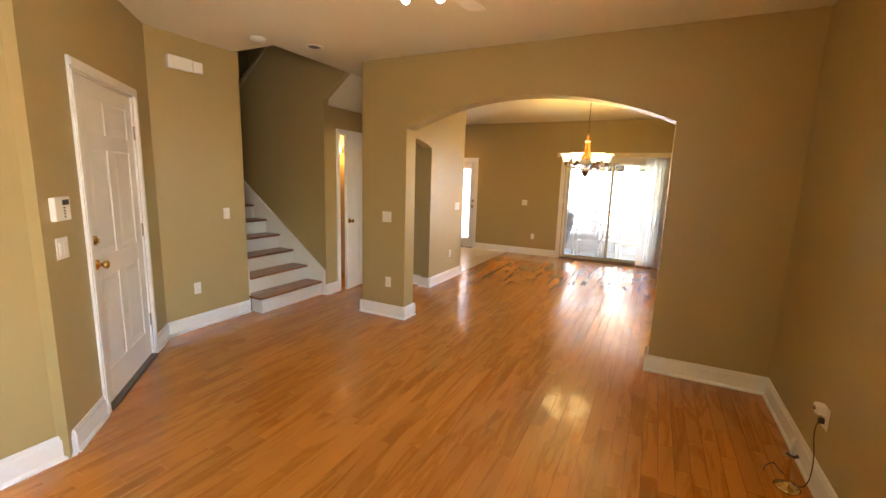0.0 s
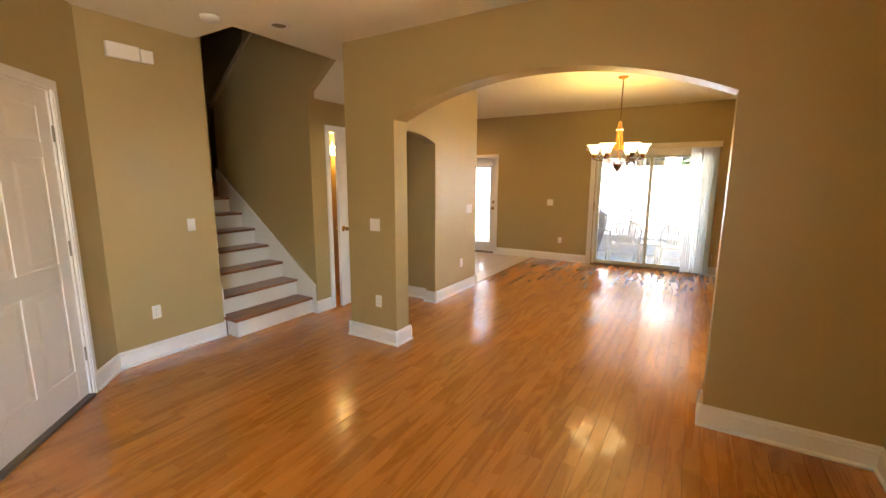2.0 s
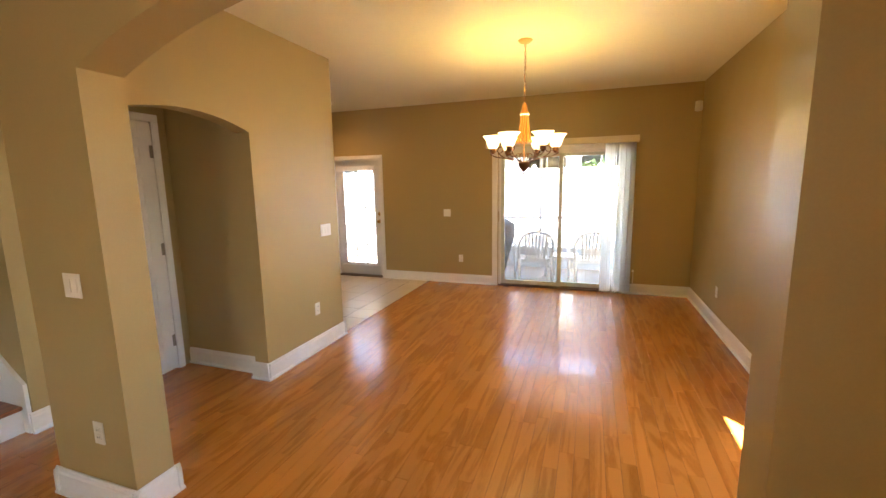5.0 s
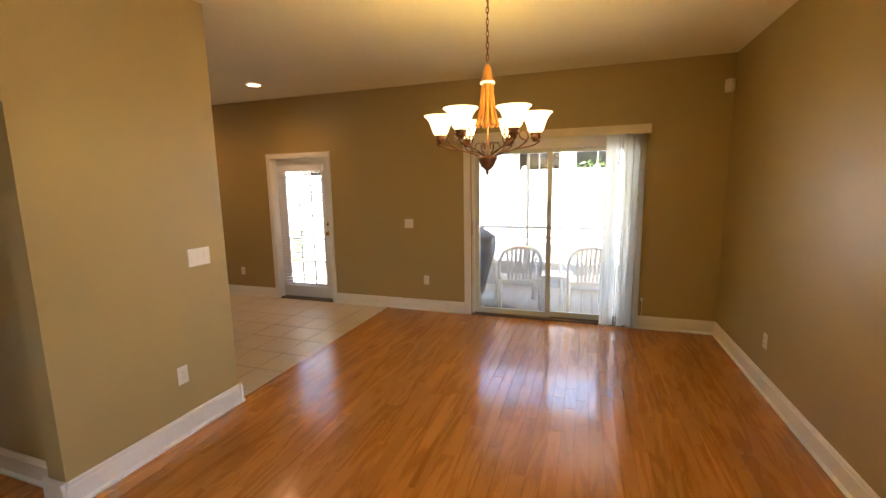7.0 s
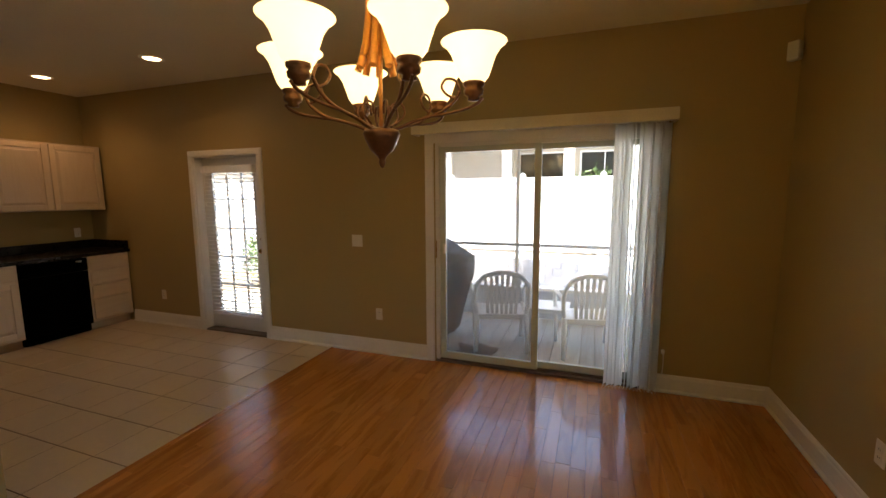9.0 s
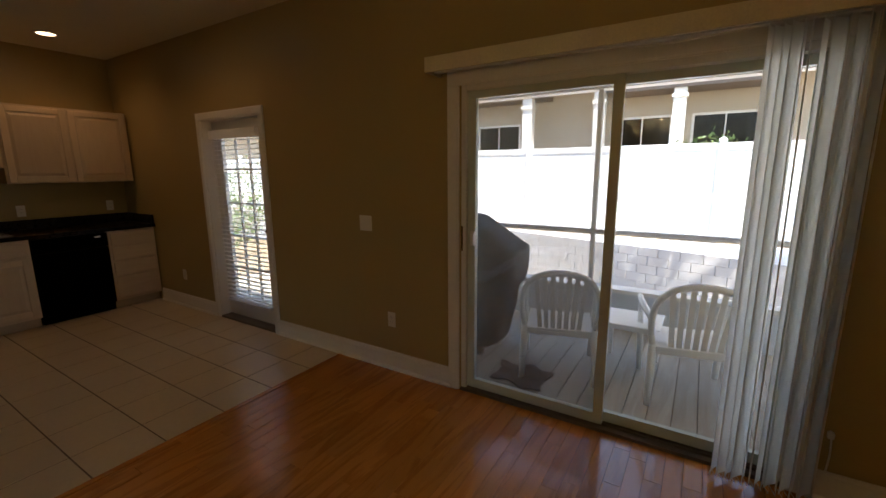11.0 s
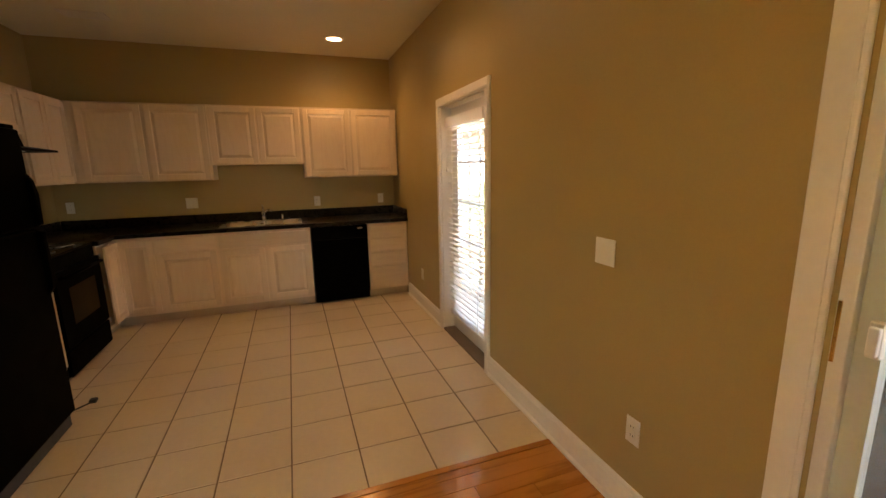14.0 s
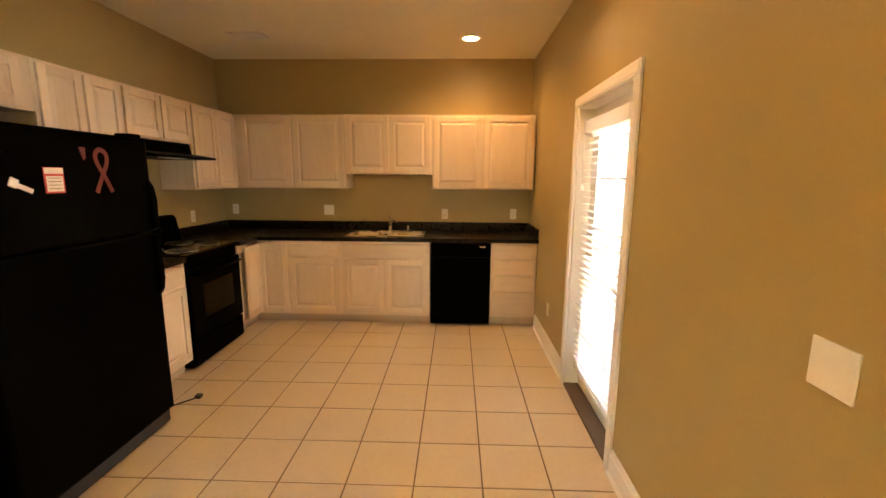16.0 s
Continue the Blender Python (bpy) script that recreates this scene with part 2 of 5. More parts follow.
M_BARK = surface("bark", (0.22, 0.18, 0.14), 0.9, vary=0.3, scale=20, bump=0.8, depth=0.01)
M_BATHW = surface("bath_paint", (0.48, 0.28, 0.13), 0.6, vary=0.03)
M_KWALL = surface("knee_wall_paint", (0.62, 0.66, 0.70), 0.5, vary=0.03)
M_PINK = surface("pink_ribbon", (0.16, 0.036, 0.04), 0.4)
M_PAPER = surface("paper_note", (0.75, 0.68, 0.58), 0.6)
M_RED = surface("red_print", (0.55, 0.05, 0.04), 0.5)
M_CORD = surface("brown_cord", (0.06, 0.035, 0.02), 0.5)

# ---- building helpers ----


def add_box(bm, x0, x1, y0, y1, z0, z1, bevel=0.0):
    vs = [bm.verts.new((x, y, z)) for x in (x0, x1) for y in (y0, y1) for z in (z0, z1)]
    fs = [bm.faces.new([vs[i] for i in q]) for q in ((0, 1, 3, 2), (4, 6, 7, 5), (0, 4, 5, 1), (2, 3, 7, 6), (0, 2, 6, 4), (1, 5, 7, 3))]
    if bevel:
        es = list({e for f in fs for e in f.edges})
        bmesh.ops.bevel(bm, geom=es, offset=bevel, segments=2, affect="EDGES", profile=0.5)
    return bm


def boxes(*rows, bevel=0.0):
    bm = bmesh.new()
    for r in rows:
        add_box(bm, *r, bevel=bevel)
    return bm


def add_lathe(bm, profile, centre=(0, 0, 0), seg=24, turn=None):
    """profile: (radius, height) rows, turned about z."""
    rings = []
    for r, z in profile:
        rings.append([bm.verts.new(Vector((r * math.cos(2 * math.pi * i / seg), r * math.sin(2 * math.pi * i / seg), z))) for i in range(seg)])
    for a, b in zip(rings, rings[1:]):
        for i in range(seg):
            f = bm.faces.new((a[i], a[(i + 1) % seg], b[(i + 1) % seg], b[i]))
            f.smooth = True
    if profile[0][0] > 1e-5:
        bm.faces.new(rings[0][::-1])
    if profile[-1][0] > 1e-5:
        bm.faces.new(rings[-1])
    m = Matrix.Translation(centre) @ (turn if turn else Matrix())
    for ring in rings:
        for v in ring:
            v.co = m @ v.co
    return bm


def add_tube(bm, pts, r, seg=8, closed=False):
    pts = [Vector(p) for p in pts]
    n = len(pts)
    rings = []
    up = Vector((0.123, 0.234, 0.97)).normalized()
    for i, p in enumerate(pts):
        a = pts[(i - 1) % n] if closed or i > 0 else p
        b = pts[(i + 1) % n] if closed or i < n - 1 else p
        d = (b - a).normalized()
        s = d.cross(up)
        if s.length < 0.05:
            s = d.cross(Vector((1, 0, 0)))
        s.normalize()
        w = s.cross(d)
        rr = r[i] if isinstance(r, (list, tuple)) else r
        rings.append([bm.verts.new(p + rr * (math.cos(2 * math.pi * k / seg) * s + math.sin(2 * math.pi * k / seg) * w)) for k in range(seg)])
    for i in range(n if closed else n - 1):
        a, b = rings[i], rings[(i + 1) % n]
        for k in range(seg):
            f = bm.faces.new((a[k], a[(k + 1) % seg], b[(k + 1) % seg], b[k]))
            f.smooth = True
    if not closed:
        bm.faces.new(rings[0][::-1])
        bm.faces.new(rings[-1])
    return bm


def add_prism(bm, outline, axis, a, b):
    """An outline of (u, v) rows, pushed along axis from a to b. axis x: (y, z); y: (x, z); z: (x, y)."""
    def at(u, v, w):
        return {"x": (w, u, v), "y": (u, w, v), "z": (u, v, w)}[axis]
    lo = [bm.verts.new(at(u, v, a)) for u, v in outline]
    hi = [bm.verts.new(at(u, v, b)) for u, v in outline]
    bm.faces.new(lo[::-1])
    bm.faces.new(hi)
    n = len(outline)
    for i in range(n):
        bm.faces.new((lo[i], lo[(i + 1) % n], hi[(i + 1) % n], hi[i]))
    return bm


def smooth_curve(pts, n=6):
    """Catmull-Rom through the points."""
    pts = [Vector(p) for p in pts]
    full = [pts[0] * 2 - pts[1], *pts, pts[-1] * 2 - pts[-2]]
    out = []
    for i in range(1, len(full) - 2):
        p0, p1, p2, p3 = full[i - 1:i + 3]
        for k in range(n):
            u = k / n
            out.append(0.5 * ((2 * p1) + (p2 - p0) * u + (2 * p0 - 5 * p1 + 4 * p2 - p3) * u * u + (3 * p1 - p0 - 3 * p2 + p3) * u ** 3))
    out.append(pts[-1])
    return out


def mesh_of(name, bm, material):
    bmesh.ops.recalc_face_normals(bm, faces=bm.faces)
    me = bpy.data.meshes.new(name)
    bm.to_mesh(me)
    bm.free()
    me.materials.append(material)
    return me


def part(name, bm, material, parent=None, label="", m=None):
    me = bm if isinstance(bm, bpy.types.Mesh) else mesh_of(name, bm, material)
    ob = new(name, me)
    if parent:
        ob.parent = parent
    if m:
        ob.matrix_basis = m
    return tagged(ob, label)


def structure(name, bm, material, label=""):
    return tagged(part(name, bm, material), label, kind="structure")


def thing(name, m, label, category, group=""):
    ob = new(name)
    ob.empty_display_size = 0.1
    ob.matrix_basis = m
    return tagged(ob, label, category, group)


def face_frame(bm, x0, x1, z0, z1, y, core, proud, rim, panel=True, drawer=False):
    """A raised-panel face in the xz plane, its front at y - proud (towards -y)."""
    if drawer:
        add_box(bm, x0, x1, y - core - proud, y, z0, z1, bevel=0.005)
        return
    add_box(bm, x0 + 0.004, x1 - 0.004, y - core, y, z0 + 0.004, z1 - 0.004)
    f = y - core - proud
    for q in ((x0, x0 + rim, z0, z1), (x1 - rim, x1, z0, z1), (x0 + rim, x1 - rim, z0, z0 + rim), (x0 + rim, x1 - rim, z1 - rim, z1)):
        add_box(bm, q[0], q[1], f, y - core + 0.002, q[2], q[3], bevel=0.0025)


def raised_panel(x0, x1, z0, z1, y, core, proud, rim):
    bm = bmesh.new()
    add_raised(bm, x0 + rim + 0.010, x1 - rim - 0.010, z0 + rim + 0.010, z1 - rim - 0.010, y - core, y - core - proud + 0.001, 0.024)
    return bm


def add_raised(bm, x0, x1, z0, z1, yb, yf, slope):
    lo = [bm.verts.new((x, yb, z)) for x, z in ((x0, z0), (x1, z0), (x1, z1), (x0, z1))]
    hi = [bm.verts.new((x, yf, z)) for x, z in ((x0 + slope, z0 + slope), (x1 - slope, z0 + slope), (x1 - slope, z1 - slope), (x0 + slope, z1 - slope))]
    bm.faces.new(lo)
    bm.faces.new(hi)
    for i in range(4):
        bm.faces.new((lo[i], lo[(i + 1) % 4], hi[(i + 1) % 4], hi[i]))

# ---- the large structure ----
H = 2.77          # ceiling
RX = 1.02         # right wall
BY = 8.36         # back wall
AY0, AY1 = 3.34, 3.53      # wall with the large arch
WX0, WX1 = -2.835, -2.70   # wall with the small arch
KX = -6.28        # sink wall
KY = 4.87         # stove wall
BX = -3.65        # wall of the small bathroom
LX = -3.885       # wall beside the stairs


def arch_wall(u0, u1, a, b, spring, rise, axis, w0, w1, top, seg=28):
    """A wall in u from u0 to u1 with an arched opening from a to b. axis y: u is x; axis x: u is y."""
    bm = bmesh.new()
    mid, half = (a + b) / 2, (b - a) / 2
    R = (half * half + rise * rise) / (2 * rise)
    arc = []
    for i in range(seg + 1):
        u = a + (b - a) * i / seg
        arc.append((u, spring + rise - R + math.sqrt(R * R - (u - mid) ** 2)))
    # split in convex strips
    add_prism(bm, [(u0, 0), (a, 0), (a, top), (u0, top)], axis, w0, w1)
    add_prism(bm, [(b, 0), (u1, 0), (u1, top), (b, top)], axis, w0, w1)
    for p, q in zip(arc, arc[1:]):
        add_prism(bm, [p, q, (q[0], top), (p[0], top)], axis, w0, w1)
    bmesh.ops.remove_doubles(bm, verts=bm.verts, dist=1e-5)
    # inner faces shared by two strips
    bm.verts.index_update()
    seen = {}
    for f in bm.faces:
        seen.setdefault(tuple(sorted(v.index for v in f.verts)), []).append(f)
    bmesh.ops.delete(bm, geom=[f for fs in seen.values() if len(fs) > 1 for f in fs], context="FACES")
    return bm


structure("wall_arch", arch_wall(WX0, RX, -2.265, 0.19, 2.06, 0.263, "y", AY0, AY1, H), M_WALL, "olive khaki painted wall with a wide arched opening")
structure("wall_small_arch", arch_wall(AY1, 5.80, 3.66, 4.70, 1.97, 0.095, "x", WX0, WX1, H), M_WALL, "olive khaki painted wall with a narrow arched opening")
SW = (3.97, 4.76, 0.6, 2.1)     # side window
structure("wall_east", boxes((RX, RX + 0.12, -3.2, -2.4, 0, H), (RX, RX + 0.12, -2.4, -0.7, 0, 0.65), (RX, RX + 0.12, -2.4, -0.7, 2.05, H), (RX, RX + 0.12, -0.7, SW[0], 0, H), (RX, RX + 0.12, SW[1], 8.5, 0, H), (RX, RX + 0.12, SW[0], SW[1], 0, SW[2]), (RX, RX + 0.12, SW[0], SW[1], SW[3], H)), M_WALL, "olive khaki painted side wall")
DX0, DX1, DZ = -4.455, -3.555, 1.98
SX0, SX1, SZ = -1.575, 0.18, 2.01
structure("wall_north", boxes((-6.4, DX0, BY, 8.5, 0, H), (DX0, DX1, BY, 8.5, DZ, H), (DX1, SX0, BY, 8.5, 0, H), (SX0, SX1, BY, 8.5, SZ, H), (SX1, RX, BY, 8.5, 0, H)), M_WALL, "olive khaki painted wall with back door and sliding door")
structure("wall_sink", boxes((-6.4, KX, 4.78, BY, 0, H)), M_WALL, "olive khaki painted kitchen wall behind the sink")
structure("wall_stove", boxes((KX, WX0, 4.78, KY, 0, H)), M_WALL, "olive khaki painted wall behind the stove")
structure("wall_stairs_front", boxes((-4.0, LX, 1.69, 2.52, 0, H)), M_WALL, "grey beige painted wall with a chime and a switch")
structure("wall_stairs_side", boxes((-6.4, LX, 2.52, 2.64, 0, 5.2)), M_WALL, "painted wall beside the stairs")
bm = bmesh.new()
add_prism(bm, [(-5.43, 0), (BX, 0), (BX, 2.49), (-3.30, 2.77), (-3.30, 4.20), (-5.43, 2.50)], "y", 3.63, 3.72)
structure("wall_stairs_half", bm, M_WALL, "olive half wall that climbs beside the upper stairs")
bm = bmesh.new()
add_prism(bm, [(-5.47, 2.45), (-3.30, 4.186), (-3.30, 4.24), (-5.47, 2.505)], "y", 3.60, 3.75)
structure("trim_half_wall_cap", bm, surface("cap_paint", (0.42, 0.31, 0.17), 0.45), "sloping cap board on the half wall")
structure("wall_bath", boxes((BX - 0.12, BX, 3.72, 3.905, 0, 2.42), (BX - 0.12, BX, 4.645, 4.78, 0, 2.42), (BX - 0.12, BX, 3.905, 4.645, 2.095, 2.42)), M_WALL, "olive wall around the bathroom door")
bm = bmesh.new()
add_prism(bm, [(-5.43, 1.066), (BX, 2.49), (-3.30, 2.77), (-3.30, 2.90), (-5.43, 1.19)], "y", 3.722, 4.778)
structure("stair_soffit", bm, M_CEIL, "sloping plaster underside of the upper stairs")
structure("wall_bath_inner", boxes((-5.40, -5.30, 3.72, 4.78, 0, 1.06), (-5.30, BX - 0.12, 4.70, 4.78, 0, 2.4)), M_BATHW, "warm brown bathroom wall")
structure("wall_upper", boxes((-6.5, -6.4, 2.4, 4.9, 0, 5.2), (-6.4, -3.30, 4.785, 4.865, H + 0.12, 5.2), (-3.30, -3.20, 2.5, 4.86, H + 0.12, 5.2), (LX, -3.30, 2.48, 2.58, H + 0.12, 5.2)), M_WALL, "painted walls of the upper stair hall")
structure("ceiling_upper", boxes((-6.5, -3.2, 2.4, 4.95, 5.2, 5.3)), M_CEIL, "white ceiling over the stair hall")
structure("ceiling", boxes((-3.30, RX + 0.12, -3.2, 8.5, H, H + 0.12), (-6.4, -3.30, -3.2, 2.58, H, H + 0.12), (-6.4, -3.30, 4.78, 8.5, H, H + 0.12)), M_CEIL, "off-white textured ceiling")
# diagonal wall with the front door
A, B = Vector((LX, 1.735, 0)), Vector((-2.62, 0.50, 0))
DL = (B - A).length
DA = math.degrees(math.atan2(B.y - A.y, B.x - A.x))
DM = pose(A.x, A.y, 0, 0, 0, DA)       # local x along the wall, room at +y local
FD0, FD1, FDZ = 0.405, 1.335, 2.12
ob = structure("wall_door", boxes((-0.05, FD0, -0.12, 0, 0, H), (FD1, DL + 0.05, -0.12, 0, 0, H), (FD0, FD1, -0.12, 0, FDZ, H)), M_WALL, "olive diagonal wall with the front door")
ob.matrix_basis = DM
structure("wall_west", boxes((-2.74, -2.62, -3.2, 0.47, 0, H)), M_WALL, "olive khaki painted wall")
structure("wall_south", boxes((-2.62, RX, -3.2, -3.1, 0, H)), M_WALL, "olive khaki painted wall")
floor = structure("floor", boxes((WX0 - 3.6, RX + 0.12, -3.2, KY - 0.09, -0.14, -0.012), (-2.69, RX + 0.12, KY - 0.09, 8.5, -0.14, -0.012)), M_SUB, "oak strip floor, honey coloured and glossy")
tile_floor = structure("floor_kitchen", boxes((-6.4, -2.69, KY - 0.05, 8.5, -0.14, -0.003)), M_GROUT, "beige ceramic tile floor with dark joints")

# baseboards
BASE = [(0, 0), (0.028, 0), (0.028, 0.012), (0.016, 0.024), (0.016, 0.112), (0.011, 0.122), (0.011, 0.132), (0.006, 0.142), (0, 0.142)]


def baseboard(p, q, label="white painted baseboard with a moulded top", hgt=1.0):
    """From p to q, the room on its left."""
    p, q = Vector((*p, 0)), Vector((*q, 0))
    d = (q - p).normalized()
    n = Vector((-d.y, d.x, 0))
    bm = bmesh.new()
    ends = []
    for e in (p, q):
        ends.append([bm.verts.new(e + n * u + Vector((0, 0, v * hgt))) for u, v in BASE])
    bm.faces.new(ends[0])
    bm.faces.new(ends[1][::-1])
    k = len(BASE)
    for i in range(k):
        bm.faces.new((ends[0][i], ends[1][i], ends[1][(i + 1) % k], ends[0][(i + 1) % k]))
    structure("baseboard", bm, M_TRIM, label)


e = 0.0277
for p, q in [((-2.265 + e, AY0), (WX0 - e, AY0)), ((-2.265, AY1 + e), (-2.265, AY0 - e)), ((WX1, AY1), (-2.265 + e, AY1)), ((WX0, AY0 - e), (WX0, 3.66)),
             ((WX1, 3.66), (WX1, AY1)), ((WX1, 5.80 + e), (WX1, 4.70 - e)), ((WX1 + e, 4.70), (WX0 - e, 4.70)), ((WX0, 3.66), (WX1, 3.66)), ((WX0, 4.70), (WX0, 4.78)),
             ((WX0 - 0.04, 5.80), (WX1 + e, 5.80)), ((WX0, 4.78), (BX, 4.78)), ((RX, AY0), (0.19 - e, AY0)), ((0.19, AY0 - e), (0.19, AY1 + e)), ((0.19 - e, AY1), (RX, AY1)),
             ((RX, -3.1), (RX, AY0)), ((RX, AY1), (RX, BY)), ((RX, BY), (0.26, BY)), ((-1.655, BY), (-3.49, BY)), ((-4.52, BY), (-5.64, BY)),
             ((BX, 3.845), (BX, 3.61)), ((LX, 2.64), (LX, 1.735)), ((-2.62, 0.50), (-2.62, -3.1)), ((-2.62, -3.1), (RX, -3.1))]:
    baseboard(p, q)
n = (B - A).normalized()
for s0, s1 in ((0.0, 0.345), (1.395, DL)):
    a, b = A + n * s1, A + n * s0
    bb = [a, b]
    # the room lies to the north-east of the diagonal
    baseboard(tuple(b[:2]), tuple(a[:2]))


def casing(name, u0, u1, z1, w, m, thick=0.018, label="white painted door casing"):
    """Three boards round an opening, local xz plane, towards -y. u0, u1, z1: outer edges."""
    bm = bmesh.new()
    for q in ((u0, u0 + w, 0, z1 - w), (u1 - w, u1, 0, z1 - w), (u0, u1, z1 - w, z1)):
        add_box(bm, q[0], q[1], -thick, 0, q[2], q[3], bevel=0.005)
        add_box(bm, q[0] + 0.012, q[1] - 0.012, -thick - 0.004, -thick + 0.001, q[2] + (0 if q[2] == 0 else 0.012), q[3] - 0.012, bevel=0.001)
    ob = structure(name, bm, M_TRIM, label)
    ob.matrix_basis = m
    return ob


IDENT = Matrix()
casing("trim_back_door", -4.52, -3.49, 2.045, 0.068, pose(0, BY, 0))
casing("trim_slider", -1.668, 0.26, 2.08, 0.082, pose(0, BY, 0))
M_BATH = pose(BX, 4.25, 0, 0, 0, 90)     # local x to world y, local -y to world +x
casing("trim_bath_door", 3.845 - 4.25, 4.705 - 4.25, 2.157, 0.062, M_BATH)
M_FRONT = DM @ pose(DL, 0, 0, 0, 0, 180)  # local x runs back from the far end, room at -y
casing("trim_front_door", DL - 1.395, DL - 0.345, 2.18, 0.06, M_FRONT)

# ---- stairs ----
RISE, GO = 0.187, 0.248
stairs = thing("staircase", pose(-3.70, 3.13, 0), "white staircase with dark-stained oak treads going up between walls", "staircase")
for k in range(8):
    xn = -3.695 - GO * k + 3.70
    z = RISE * (k + 1)
    last = k == 7
    part("riser", boxes((xn - 0.045, xn - 0.025, -0.49 if k else -0.46, 0.475, z - RISE, z - 0.028)), M_TREAD if last else M_TRIM, stairs, "dark-stained top riser" if last else "white painted riser")
    if k == 0:
        part("step_side", boxes((xn - 0.195, xn - 0.046, -0.46, -0.44, 0, z - 0.028)), M_TRIM, stairs, "white painted end of the bottom step")
    part("tread", boxes((xn - (0.95 if last else GO + 0.02), xn, -0.49, 1.65 if last else 0.475, z - 0.028, z), bevel=0.008) if last else boxes((xn - GO - 0.024, xn, -0.488, 0.475, z - 0.028, z), bevel=0.008), M_TREAD, stairs, "dark-stained oak tread with a rounded nose")
bm = bmesh.new()
add_prism(bm, [(0.04, 0), (0.04, 0.335), (-1.75, 0.335 + 1.79 * 0.754), (-1.75, 1.10), (-0.05, 0)], "y", 0.476, 0.498)
part("skirt_board", bm, M_TRIM, stairs, "white painted sloping skirt board")
bm = bmesh.new()
add_prism(bm, [(-0.19, 0), (-0.19, 0.50), (-1.75, 0.50 + 1.56 * 0.754), (-1.75, 1.10), (-0.25, 0)], "y", -0.489, -0.470)
part("skirt_board", bm, M_TRIM, stairs, "white painted sloping skirt board")
structure("baseboard", boxes((-6.40, -6.385, 2.64, 4.78, 1.497, 1.645)), M_TRIM, "white painted baseboard on the landing")

# ---- doors and windows ----


def six_panel(bm, w, h, t):
    """A six-panel leaf, x 0..w, y 0..t, z 0..h."""
    add_box(bm, 0.01, w - 0.01, 0.007, t - 0.007, 0.01, h - 0.01)
    st, mid = 0.115, 0.10
    rails = [(0, 0.22), (0.40 * h, 0.40 * h + 0.14), (0.795 * h, 0.795 * h + 0.10), (h - 0.115, h)]
    cols = [(st, (w - mid) / 2), ((w + mid) / 2, w - st)]
    for y0, y1, face in ((0, 0.0072, 0), (t - 0.0072, t, 1)):
        for a, b in ((0, st), (w - st, w)):
            add_box(bm, a, b, y0, y1, 0, h, bevel=0.002)
        for a, b in rails:
            add_box(bm, st, w - st, y0, y1, a, b, bevel=0.002)
        for (a0, a1), (b0, b1) in zip(rails, rails[1:]):
            add_box(bm, (w - mid) / 2, (w + mid) / 2, y0, y1, a1, b0, bevel=0.002)
            for c0, c1 in cols:
                yb, yf = (0.0068, 0.0025) if face == 0 else (t - 0.0068, t - 0.0025)
                add_raised(bm, c0 + 0.012, c1 - 0.012, a1 + 0.012, b0 - 0.012, yb, yf, 0.035)
    return bm


def knob(parent, x, z, y, way, r=0.027, mat=M_BRASS, long=0.06, name="knob", label="polished brass knob"):
    bm = bmesh.new()
    turn = Matrix.Rotation(radians(90 * way), 4, "X")
    add_lathe(bm, [(0.0, 0), (0.033, 0), (0.033, 0.006), (0.015, 0.012), (0.011, 0.03), (r * 0.8, long - 0.022), (r, long - 0.008), (r * 0.9, long), (r * 0.5, long + 0.006), (0, long + 0.007)], (x, y, z), 20, turn)
    return part(name, bm, mat, parent, label)


def hinge(parent, x, y, z, mat=M_HINGE):
    bm = boxes((x - 0.004, x + 0.03, y, y + 0.003, z - 0.05, z + 0.05))
    add_lathe(bm, [(0.006, -0.052), (0.006, 0.052)], (x, y, z), 10)
    return part("hinge", bm, mat, parent, "dull grey metal hinge")


# front door, in the diagonal wall
m = M_FRONT @ pose(DL - FD1 + 0.012, 0, 0)
fd = thing("front_door", m, "white six-panel front door with brass knob and deadbolt, closed", "door")
W = FD1 - FD0 - 0.024
bm = six_panel(bmesh.new(), W, 2.085, 0.044)
part("door_leaf", bm, M_DOOR, fd, m=pose(0, 0.012, 0.022))
knob(fd, 0.075, 0.96, 0.012, 1)
bm = bmesh.new()
add_lathe(bm, [(0, 0), (0.03, 0), (0.028, 0.012), (0.01, 0.014), (0.0, 0.014)], (0.075, 0.012, 1.115), 20, Matrix.Rotation(radians(90), 4, "X"))
add_box(bm, 0.070, 0.080, -0.018, 0.0, 1.098, 1.132, bevel=0.003)
part("deadbolt", bm, M_BRASS, fd, "brass deadbolt with a thumb turn")
part("strike_plate", boxes((-0.010, 0.012, 0.006, 0.0115, 0.92, 0.99)), M_BRASS, fd, "small brass latch plate")
for z in (0.32, 1.08, 1.84):
    hinge(fd, W + 0.004, 0.004, z)
ob = structure("door_frame_front", boxes((FD0 - 0.001, FD0 + 0.012, -0.12, 0.0, 0, FDZ), (FD1 - 0.012, FD1 + 0.001, -0.12, 0.0, 0, FDZ), (FD0 + 0.012, FD1 - 0.012, -0.12, 0, FDZ - 0.012, FDZ + 0.001)), M_TRIM, "white front door frame")
ob.matrix_basis = DM
ob = structure("threshold_front", boxes((FD0 + 0.012, FD1 - 0.012, -0.12, 0.03, -0.01, 0.018), bevel=0.005), M_ALU, "dark bronze door threshold")
ob.matrix_basis = DM
